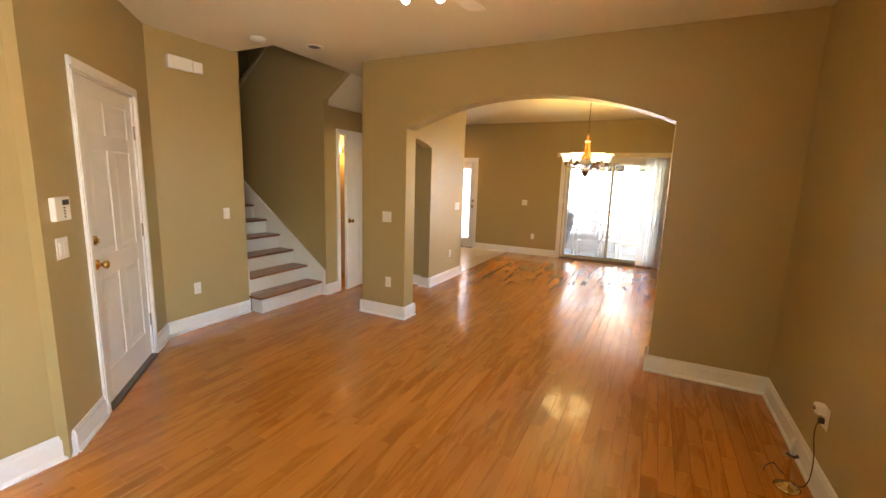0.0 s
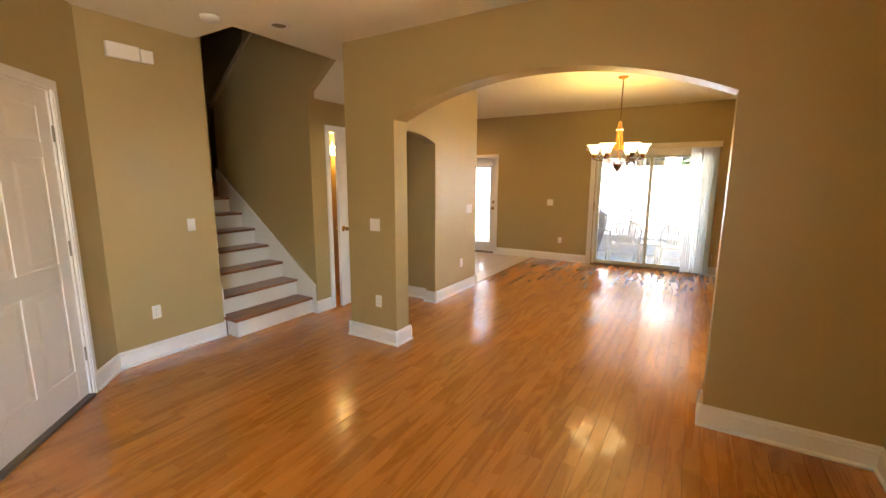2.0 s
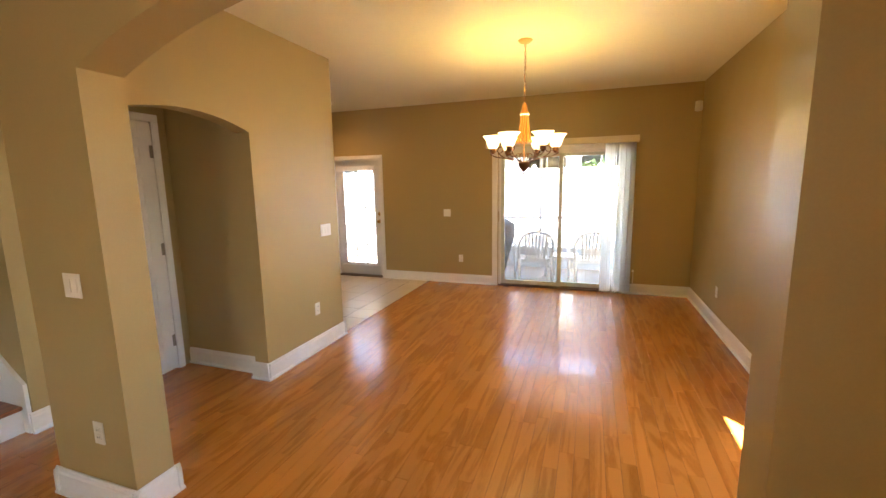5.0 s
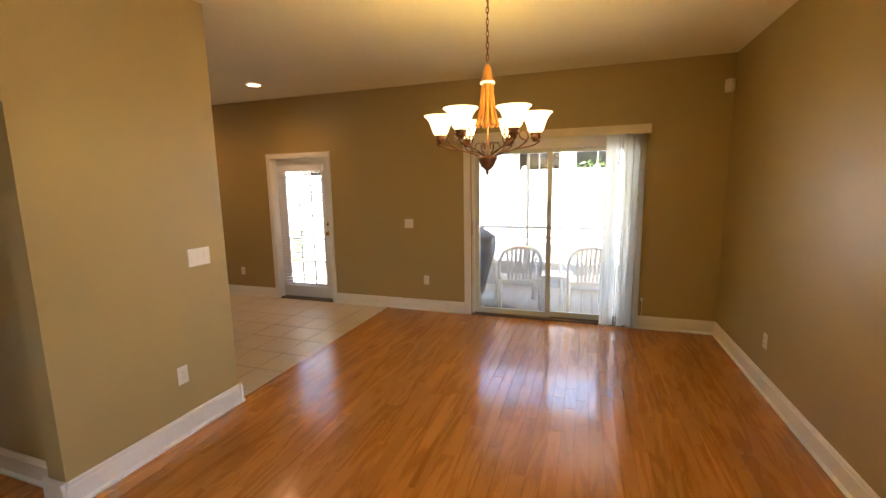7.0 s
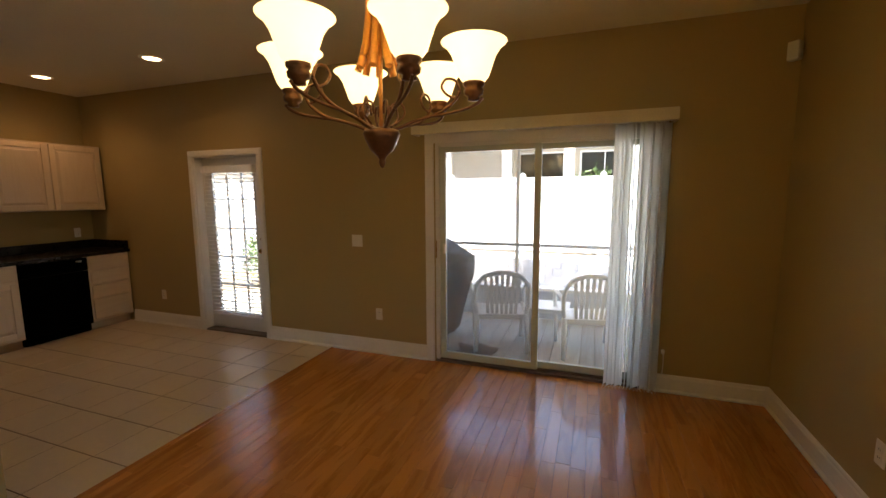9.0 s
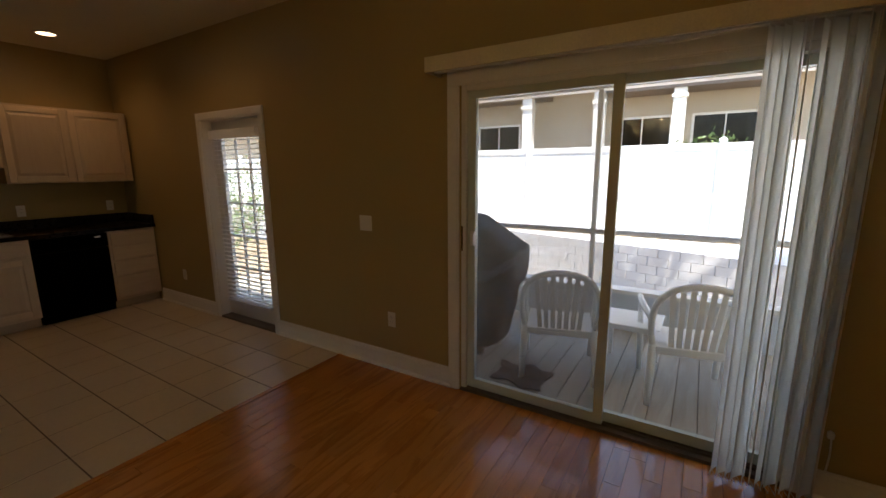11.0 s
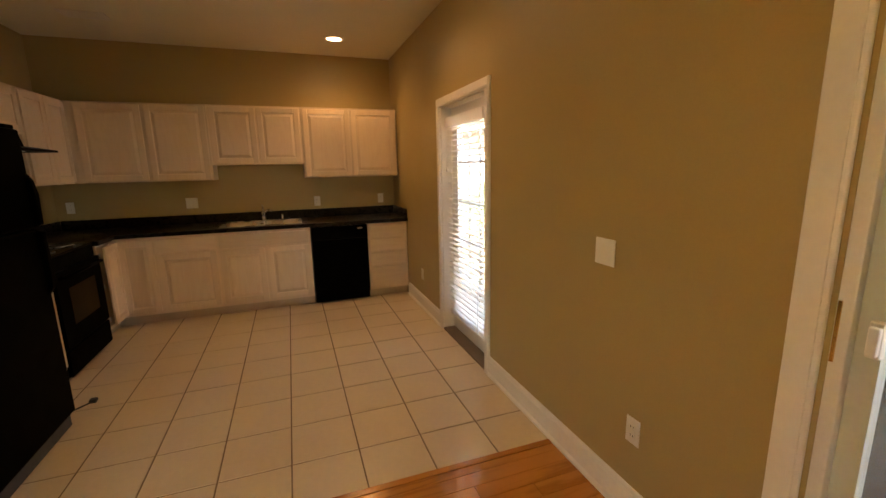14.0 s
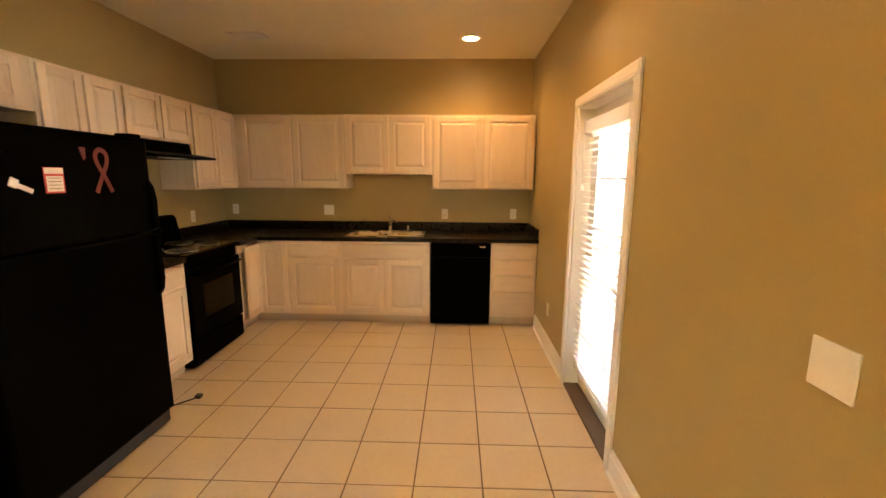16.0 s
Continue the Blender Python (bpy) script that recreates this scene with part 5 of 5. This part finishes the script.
part("mid_rail", boxes((-3.12, 2.4, -0.02, 0.03, 0.865, 0.905)), surface("screen_rail", (0.60, 0.61, 0.63), 0.5), sf, "grey painted rail")
for x in (-3.12, -1.17, 0.75, 2.36):
    part("post", boxes((x - 0.022, x + 0.022, -0.021, 0.031, 0.33, 2.23)), M_TRIM, sf)
structure("porch_wall_end", boxes((2.4, 2.5, 8.5, PY + 0.1, -0.4, 2.45)), M_STUCCO, "stucco porch end wall")
structure("wall_exterior", boxes((-6.5, -6.4, 5.0, 8.5, -0.5, 3.2), (RX + 0.12, RX + 0.3, 7.0, 8.5, -0.5, 3.2)), M_STUCCO, "stucco outer wall")

# retaining wall of blocks and vinyl fence
RY = 16.35
SLANT = math.degrees(math.atan2(3.08, 11.0))     # the wall nears the porch towards one end
bm = bmesh.new()
add_prism(bm, [(-30, RY + 0.02), (-5.0, RY + 0.02), (6.0, RY - 3.06), (12.0, RY - 3.06), (12.0, 18.5), (-30, 18.5)], "z", -1.2, -0.08)
rw = structure("retaining_wall", bm, M_BLOCK, "grey concrete block retaining wall")
structure("planting_bed", boxes((-32, 14, RY + 0.2, 30, -0.08, -0.04)), M_GROUND, "bed of dry leaves and mulch")
FY = 16.6
fence = thing("fence", pose(0, FY, -0.05), "white vinyl privacy fence, sunlit", "fence")
for i in range(-7, 12):
    x = -14.57 + 2.08 * i
    po = part("post", boxes((x - 0.065, x + 0.065, -0.065, 0.065, 0, 2.10)), M_FENCE, fence)
    bm = bmesh.new()
    add_box(bm, x - 0.075, x + 0.075, -0.075, 0.075, 2.10, 2.13)
    add_prism(bm, [(x - 0.07, 2.13), (x + 0.07, 2.13), (x, 2.19)], "y", -0.07, 0.07)
    part("post_cap", bm, M_FENCE, po)
    if i < 11:
        part("top_rail", boxes((x + 0.065, x + 2.015, -0.03, 0.03, 1.93, 2.06)), M_FENCE, fence)
        part("bottom_rail", boxes((x + 0.065, x + 2.015, -0.03, 0.03, 0.03, 0.17)), M_FENCE, fence)
        for k in range(12):
            xx = x + 0.065 + k * 0.1625
            part("board", boxes((xx + 0.002, xx + 0.1605, -0.011, 0.011, 0.17, 1.93)), M_FENCE, fence)

# neighbour building behind the fence
nb = thing("apartment_building", pose(0, 21.0, -0.05), "beige two-storey apartment building with white posts and dark eaves", "building")
part("wall", boxes((-34, 12, 0, 8, 0, 5.6)), M_STUCCO, nb)
part("roof", boxes((-35, 13, -1.6, 9, 5.6, 5.9)), M_ROOF, nb)
part("eave", boxes((-34.5, -5.0, -1.2, 0, 3.85, 4.05), (-3.0, 0.9, -1.2, 0, 3.75, 4.05), (3.5, 12.5, -1.2, 0, 3.75, 4.05)), surface("dark_eave", (0.16, 0.13, 0.11), 0.8), nb, "dark brown balcony edge")
part("balcony_slab", boxes((-34.5, 12.5, -1.3, 0, 4.06, 4.2)), M_TRIM, nb)
for x in (-13.5, -10.6, -8.3, -5.5, -3.2, -1.05, 1.1, 3.6, 6.0, 9.0):
    part("column", boxes((x - 0.16, x + 0.16, -1.15, -0.83, 0, 3.84), (x - 0.2, x + 0.2, -1.19, -0.79, 3.5, 3.6)), M_TRIM, nb, "white square column")
for x in (-12.2, -9.7, -7.0, -2.1, 0.1, 4.6, 7.6):
    w_ = part("window", boxes((x - 0.85, x + 0.85, -0.03, 0.02, 1.8, 3.15)), M_TRIM, nb)
    part("pane", boxes((x - 0.78, x - 0.02, -0.04, -0.03, 1.87, 3.08), (x + 0.02, x + 0.78, -0.04, -0.03, 1.87, 3.08)), M_BGLASS, w_, "dark window glass")


def bush(name, m, r, n, seed, label, cat="shrub"):
    rng = random.Random(seed)
    t = thing(name, m, label, cat)
    bm = bmesh.new()
    for i in range(5):
        a = rng.uniform(0, 6.28)
        add_tube(bm, [(0, 0, 0), (0.3 * r * math.cos(a), 0.3 * r * math.sin(a), 0.5 * r), (0.6 * r * math.cos(a), 0.6 * r * math.sin(a), r)], [0.02, 0.014, 0.006], 6)
    part("stem", bm, M_BARK, t)
    vs, fs = [], []
    for i in range(n):
        u = Vector((rng.gauss(0, 1), rng.gauss(0, 1), rng.gauss(0, 1))).normalized() * r * (0.55 + 0.5 * rng.random()) * (0.8 + 0.3 * noise.noise(Vector((i * 0.01, seed, 0))))
        c = u + Vector((0, 0, r))
        q = Euler((rng.uniform(0, 6.28), rng.uniform(0, 6.28), rng.uniform(0, 6.28))).to_matrix()
        s = 0.05 + 0.03 * rng.random()
        b0 = len(vs)
        vs += [c + q @ Vector(p) for p in ((-s, 0, 0), (0, -s * 0.4, 0.004), (s, 0, 0), (0, s * 0.4, 0.004))]
        fs.append((b0, b0 + 1, b0 + 2, b0 + 3))
    me = bpy.data.meshes.new("crown")
    me.from_pydata(vs, [], fs)
    me.materials.append(M_LEAF)
    part("crown", me, None, t)


bush("shrub", pose(-0.3, 18.2, -0.04), 1.3, 1800, 4, "green leafy shrub behind the white fence")
bush("shrub", pose(-9.6, 14.9, -1.15), 0.9, 900, 5, "green leafy shrub beside the block wall")
for k, q in enumerate(((-17.5, 15.2), (-20.5, 14.6), (-14.8, 15.4))):
    bush("shrub", pose(*q, -1.15), 1.2 + 0.25 * k, 1300, 7 + k, "tall green shrub by the far end of the block wall")
bush("shrub", pose(-12.5, 13.2, -1.15), 1.3, 900, 6, "small green shrub in the planting bed")
tr = thing("tree", pose(-11.0, 17.8, -0.1), "slender tree with pale bark behind the fence", "tree")
bm = bmesh.new()
add_tube(bm, smooth_curve([(0, 0, 0), (0.06, 0, 1.2), (0.0, 0.1, 2.5), (0.15, 0.1, 4.2)]), 0.11, 10)
for a in range(6):
    u = a * 1.1
    add_tube(bm, smooth_curve([(0.05, 0.1, 2.2 + 0.3 * a), (0.6 * math.cos(u), 0.6 * math.sin(u), 2.9 + 0.3 * a), (1.3 * math.cos(u), 1.3 * math.sin(u), 3.5 + 0.3 * a)]), 0.03, 6)
part("trunk", bm, M_BARK, tr)
rng = random.Random(12)
vs, fs = [], []
for i in range(5000):
    a = rng.randrange(6)
    u = a * 1.1
    c = Vector((rng.uniform(0.4, 1.4) * math.cos(u), rng.uniform(0.4, 1.4) * math.sin(u), 3.2 + 0.3 * a)) + Vector((rng.gauss(0, 0.4), rng.gauss(0, 0.4), rng.gauss(0, 0.35)))
    q = Euler((rng.uniform(0, 6.28), rng.uniform(0, 6.28), 0)).to_matrix()
    b0 = len(vs)
    vs += [c + q @ Vector(p) for p in ((-0.06, 0, 0), (0, -0.025, 0), (0.06, 0, 0), (0, 0.025, 0))]
    fs.append((b0, b0 + 1, b0 + 2, b0 + 3))
me = bpy.data.meshes.new("crown")
me.from_pydata(vs, [], fs)
me.materials.append(M_LEAF)
part("crown", me, None, tr)

# tree beyond the porch end, whose crown dapples the block wall
sh = thing("tree", pose(4.6, 13.2, -1.15), "leafy tree beside the porch that shades the block wall", "tree")
bm = bmesh.new()
add_tube(bm, smooth_curve([(0, 0, 0), (-0.1, 0, 2.5), (-0.5, 0.1, 5.0), (-1.4, 0.2, 7.4)]), [0.19 - 0.005 * k for k in range(19)], 10)
rng = random.Random(31)
tips = []
for k in range(9):
    a = k * 2.4
    tip = Vector((-2.9 + 2.0 * math.cos(a) * rng.uniform(0.5, 1), 0.1 + 1.6 * math.sin(a) * rng.uniform(0.5, 1), 7.6 + rng.uniform(-0.6, 0.8)))
    tips.append(tip)
    add_tube(bm, smooth_curve([(-0.7, 0.1, 5.4), (-1.5, 0.1, 6.6), tip]), 0.045, 6)
part("trunk", bm, M_BARK, sh)
vs, fs = [], []
for i in range(5200):
    c = rng.choice(tips) + Vector((rng.gauss(0, 0.42), rng.gauss(0, 0.42), rng.gauss(0, 0.3)))
    q = Euler((rng.uniform(0, 6.28), rng.uniform(0, 6.28), 0)).to_matrix()
    b0 = len(vs)
    vs += [c + q @ Vector(p) for p in ((-0.08, 0, 0), (0, -0.04, 0), (0.08, 0, 0), (0, 0.04, 0))]
    fs.append((b0, b0 + 1, b0 + 2, b0 + 3))
me = bpy.data.meshes.new("crown")
me.from_pydata(vs, [], fs)
me.materials.append(M_LEAF)
part("crown", me, None, sh)

# fallen leaves on the bed
rng = random.Random(21)
vs, fs = [], []
for i in range(2500):
    c = Vector((rng.uniform(-8, 4), rng.uniform(12.0, RY - 0.1), -1.142 + rng.random() * 0.02))
    q = Euler((rng.uniform(-0.5, 0.5), rng.uniform(-0.5, 0.5), rng.uniform(0, 6.28))).to_matrix()
    b0 = len(vs)
    vs += [c + q @ Vector(p) for p in ((-0.05, 0, 0), (0, -0.025, 0.006), (0.05, 0, 0), (0, 0.025, 0.006))]
    fs.append((b0, b0 + 1, b0 + 2, b0 + 3))
me = bpy.data.meshes.new("fallen_leaves")
me.from_pydata(vs, [], fs)
me.materials.append(surface("dry_leaf", (0.35, 0.24, 0.13), 0.8, vary=0.5, scale=7))
tagged(new("fallen_leaves", me), "dry brown fallen leaves", "leaves", kind="stuff")


# porch furniture
def plastic_chair():
    t = thing("patio_chair", Matrix(), "white resin patio armchair with a slatted fan back on the porch", "chair", "patio chairs")
    # local: back towards -y, seat opens to +y
    seat = bmesh.new()
    rows = []
    for y, z in ((-0.22, 0.40), (-0.1, 0.395), (0.1, 0.405), (0.2, 0.41), (0.235, 0.395), (0.24, 0.36)):
        rows.append([seat.verts.new((x, y, z - 0.012 * (1 - (x / 0.24) ** 2))) for x in (-0.24, -0.12, 0, 0.12, 0.24)])
    for a, b in zip(rows, rows[1:]):
        for i in range(4):
            seat.faces.new((a[i], a[i + 1], b[i + 1], b[i])).smooth = True
    g = bmesh.ops.solidify(seat, geom=seat.faces[:], thickness=0.008)
    part("seat", seat, M_WHITEPL, t)
    back = bmesh.new()
    arc = smooth_curve([(-0.25, -0.22, 0.40), (-0.275, -0.27, 0.55), (-0.26, -0.30, 0.68), (-0.19, -0.32, 0.765), (-0.08, -0.33, 0.80), (0, -0.332, 0.805), (0.08, -0.33, 0.80), (0.19, -0.32, 0.765), (0.26, -0.30, 0.68), (0.275, -0.27, 0.55), (0.25, -0.22, 0.40)])
    arc = [Vector((p.x, p.y, p.z if p.z < 0.5 else 0.5 + (p.z - 0.5) * 1.18)) for p in arc]
    add_tube(back, arc, 0.022, 8)
    part("back_frame", back, M_WHITEPL, t)
    for i in range(7):
        x = -0.165 + 0.055 * i
        zt = 0.855 - 1.7 * x ** 2
        s = bmesh.new()
        pts = [(x * 0.85, -0.232, 0.40), (x * 0.95, -0.275, 0.62), (x * 1.05, -0.325, zt)]
        for a, b in zip(pts, pts[1:]):
            vs = [s.verts.new((p[0] + d, p[1] + e_, p[2])) for p in (a, b) for d, e_ in ((-0.017, 0), (0.017, 0), (0.017, 0.008), (-0.017, 0.008))]
            for k in range(4):
                s.faces.new((vs[k], vs[(k + 1) % 4], vs[4 + (k + 1) % 4], vs[4 + k]))
        part("back_slat", s, M_WHITEPL, t)
    part("lower_rail", boxes((-0.24, 0.24, -0.245, -0.222, 0.355, 0.41), bevel=0.005), M_WHITEPL, t)
    for sx in (-1, 1):
        a = bmesh.new()
        arm_pts = smooth_curve([(sx * 0.272, -0.275, 0.60), (sx * 0.30, -0.15, 0.635), (sx * 0.31, 0.05, 0.64), (sx * 0.305, 0.19, 0.63), (sx * 0.29, 0.235, 0.58), (sx * 0.285, 0.24, 0.40)])
        add_tube(a, arm_pts, 0.021, 8)
        part("armrest", a, M_WHITEPL, t)
        part("front_leg", add_tube(bmesh.new(), [(sx * 0.285, 0.24, 0.42), (sx * 0.27, 0.26, 0.2), (sx * 0.265, 0.27, 0)], [0.027, 0.024, 0.022], 8), M_WHITEPL, t)
        part("back_leg", add_tube(bmesh.new(), [(sx * 0.25, -0.22, 0.42), (sx * 0.26, -0.26, 0.2), (sx * 0.265, -0.29, 0)], [0.03, 0.025, 0.022], 8), M_WHITEPL, t)
    return t


DZK = -0.09
chair = plastic_chair()
chair.matrix_basis = pose(-1.158, 9.228, DZK, 0, 0, 16)
copy_thing(chair, pose(-0.266, 9.31, DZK, 0, 0, 12))
tb = thing("side_table", pose(-0.66, 9.55, DZK), "low white resin side table between the chairs", "table")
part("tabletop", boxes((-0.22, 0.22, -0.2, 0.2, 0.385, 0.405), bevel=0.008), M_WHITEPL, tb)
part("apron", boxes((-0.19, 0.19, -0.17, -0.155, 0.35, 0.385), (-0.19, 0.19, 0.155, 0.17, 0.35, 0.385)), M_WHITEPL, tb)
for x in (-0.18, 0.18):
    for y in (-0.16, 0.16):
        part("leg", boxes((x - 0.02, x + 0.02, y - 0.02, y + 0.02, 0, 0.385), bevel=0.004), M_WHITEPL, tb)

gr = thing("covered_grill", pose(-2.05, 9.30, DZK), "barbecue grill under a dark grey fabric cover", "grill")
bm = bmesh.new()
secs = [(0.10, 0.36, 0.27), (0.14, 0.38, 0.28), (0.45, 0.44, 0.28), (0.72, 0.52, 0.29), (0.90, 0.535, 0.29), (0.94, 0.53, 0.28), (0.96, 0.50, 0.27), (1.18, 0.15, 0.20), (1.20, 0.10, 0.14), (1.205, 0.0, 0.0)]
rng = random.Random(5)
N = 36
rings = []
for z, a, b in secs:
    ring = []
    for i in range(N):
        u = 2 * math.pi * i / N
        c, s = math.cos(u), math.sin(u)
        k = (abs(c) ** 4 + abs(s) ** 4) ** -0.25
        f = 1 + 0.035 * noise.noise(Vector((c * 3, s * 3, z * 4))) + (0.02 * math.sin(u * 9) if z < 0.7 else 0)
        ring.append(bm.verts.new((a * k * c * f * 1.05, b * k * s * f, z + (0.03 * noise.noise(Vector((c * 4, s * 4, 9))) if z < 0.2 else 0))))
    rings.append(ring)
for a, b in zip(rings, rings[1:]):
    for i in range(N):
        f = bm.faces.new((a[i], a[(i + 1) % N], b[(i + 1) % N], b[i]))
        f.smooth = True
part("cover", bm, M_COVER, gr)
for x, y in ((-0.25, -0.2), (0.25, -0.2), (-0.25, 0.2), (0.25, 0.2)):
    part("caster", add_lathe(bmesh.new(), [(0, -0.012), (0.04, -0.012), (0.04, 0.012), (0, 0.012)], (x, y, 0.04), 16, Matrix.Rotation(radians(90), 4, "X")), M_DARK, gr)
    part("leg", boxes((x - 0.015, x + 0.015, y - 0.015, y + 0.015, 0.05, 0.2)), M_DARK, gr)
rg = thing("crumpled_mat", pose(-1.34, 8.92, DZK), "dark crumpled mat lying on the deck", "mat")
bm = bmesh.new()
g = bmesh.ops.create_grid(bm, x_segments=16, y_segments=12, size=0.5)
for v in bm.verts:
    a = math.atan2(v.co.y, v.co.x)
    k = 0.62 + 0.35 * noise.noise(Vector((math.cos(a) * 1.6, math.sin(a) * 1.6, 3)))
    v.co.x *= k * 0.62
    v.co.y *= k * 0.46
    v.co.z = 0.022 + 0.02 * noise.noise(v.co * 9)
bmesh.ops.solidify(bm, geom=bm.faces[:], thickness=0.012)
part("mat_cloth", bm, M_COVER, rg)

# ---- pieces: deck boards, blocks, tiles, oak strips ----
for i in range(60):
    x = -6.15 + 0.1425 * i
    if x > 2.3:
        break
    part("deck_board", boxes((x + 0.003, x + 0.1395, 8.505, PY - 0.001, -0.124, DZK)), M_DECK, deck)

course = {}
for L in (0.39, 0.19):
    course[L] = mesh_of("block", boxes((0, L, 0, 0.06, 0, 0.177), bevel=0.004), M_BLOCK)
for r in range(6):
    x = -9.0 + (0.2 if r % 2 else 0)
    while x < -5.3:
        part("block", course[0.39], None, rw, m=pose(x, RY - 0.04, -1.16 + r * 0.181))
        x += 0.40
    x = 0.06 + (0.2 if r % 2 else 0)
    while x < 9.0:
        part("block", course[0.39], None, rw, m=pose(-5.0, RY, 0, 0, 0, -SLANT) @ pose(x, -0.04, -1.16 + r * 0.181))
        x += 0.40

T, TX0, TY0 = 0.342, -4.045, 7.344
tile_meshes = {}
for i in range(-8, 5):
    for j in range(-9, 4):
        x0, x1 = TX0 + T * i, TX0 + T * (i + 1)
        y0, y1 = TY0 + T * j, TY0 + T * (j + 1)
        x0, x1, y0, y1 = max(x0, -5.75), min(x1, -2.697), max(y0, KY + 0.003), min(y1, BY - 0.002)
        if x1 - x0 < 0.03 or y1 - y0 < 0.03:
            continue
        g = 0.0040
        key = (round(x1 - x0, 3), round(y1 - y0, 3))
        if key not in tile_meshes:
            bm = bmesh.new()
            a, b = key
            lo = [bm.verts.new(p) for p in ((g, g, -0.01), (a - g, g, -0.01), (a - g, b - g, -0.01), (g, b - g, -0.01))]
            md = [bm.verts.new(p) for p in ((g, g, -0.002), (a - g, g, -0.002), (a - g, b - g, -0.002), (g, b - g, -0.002))]
            k = g + 0.0012
            hi = [bm.verts.new(p) for p in ((k, k, 0), (a - k, k, 0), (a - k, b - k, 0), (k, b - k, 0))]
            for p, q in ((lo, md), (md, hi)):
                for n_ in range(4):
                    bm.faces.new((p[n_], p[(n_ + 1) % 4], q[(n_ + 1) % 4], q[n_]))
            bm.faces.new(hi)
            tile_meshes[key] = mesh_of("tile", bm, M_TILE)
        part("tile", tile_meshes[key], None, tile_floor, m=pose(x0, y0, 0))
structure("threshold_tile", boxes((-2.717, -2.680, 5.83, BY - 0.03, -0.01, 0.006), bevel=0.003), M_FLOOR, "narrow oak strip between tile and wood floor")

PW = 0.083
rng = random.Random(77)
lengths = [0.3, 0.45, 0.6, 0.75, 0.9, 1.2]


def strip(bm, x, y, L, z=0.0):
    g, k = 0.0007, 0.0012
    lo = [bm.verts.new(p) for p in ((x + g, y + g, -0.01), (x + PW - g, y + g, -0.01), (x + PW - g, y + L - g, -0.01), (x + g, y + L - g, -0.01))]
    md = [bm.verts.new(p) for p in ((x + g, y + g, z - 0.0004), (x + PW - g, y + g, z - 0.0004), (x + PW - g, y + L - g, z - 0.0004), (x + g, y + L - g, z - 0.0004))]
    hi = [bm.verts.new(p) for p in ((x + k, y + k, z), (x + PW - k, y + k, z), (x + PW - k, y + L - k, z), (x + k, y + L - k, z))]
    for p, q in ((lo, md), (md, hi)):
        for n_ in range(4):
            bm.faces.new((p[n_], p[(n_ + 1) % 4], q[(n_ + 1) % 4], q[n_]))
    bm.faces.new(hi)


plank_meshes = {L: None for L in lengths}
for L in lengths:
    bm = bmesh.new()
    strip(bm, 0, 0, L)
    plank_meshes[L] = mesh_of("plank", bm, M_FLOOR)
joined, near = bmesh.new(), 0
x = RX - PW
while x > -5.4:
    y = -3.1 - rng.random()
    yend = BY - 0.001 if x > -2.75 else 4.78
    if x < LX - 0.02:
        y = 3.7
    while y < yend:
        L = rng.choice(lengths)
        if x > -1.6 and x < 0.75 and y > 1.4 and y < 7.2 and near < 300 and y + L < yend:
            part("plank", plank_meshes[L], None, floor, m=pose(x, y, 0))
            near += 1
        else:
            y1 = min(y + L, yend)
            if y1 - y > 0.02:
                strip(joined, x, y, y1 - y)
        y += L
    x -= PW
me = mesh_of("plank_field", joined, M_FLOOR)
tagged(new("plank_field", me), "honey oak strip flooring", "flooring", kind="stuff")
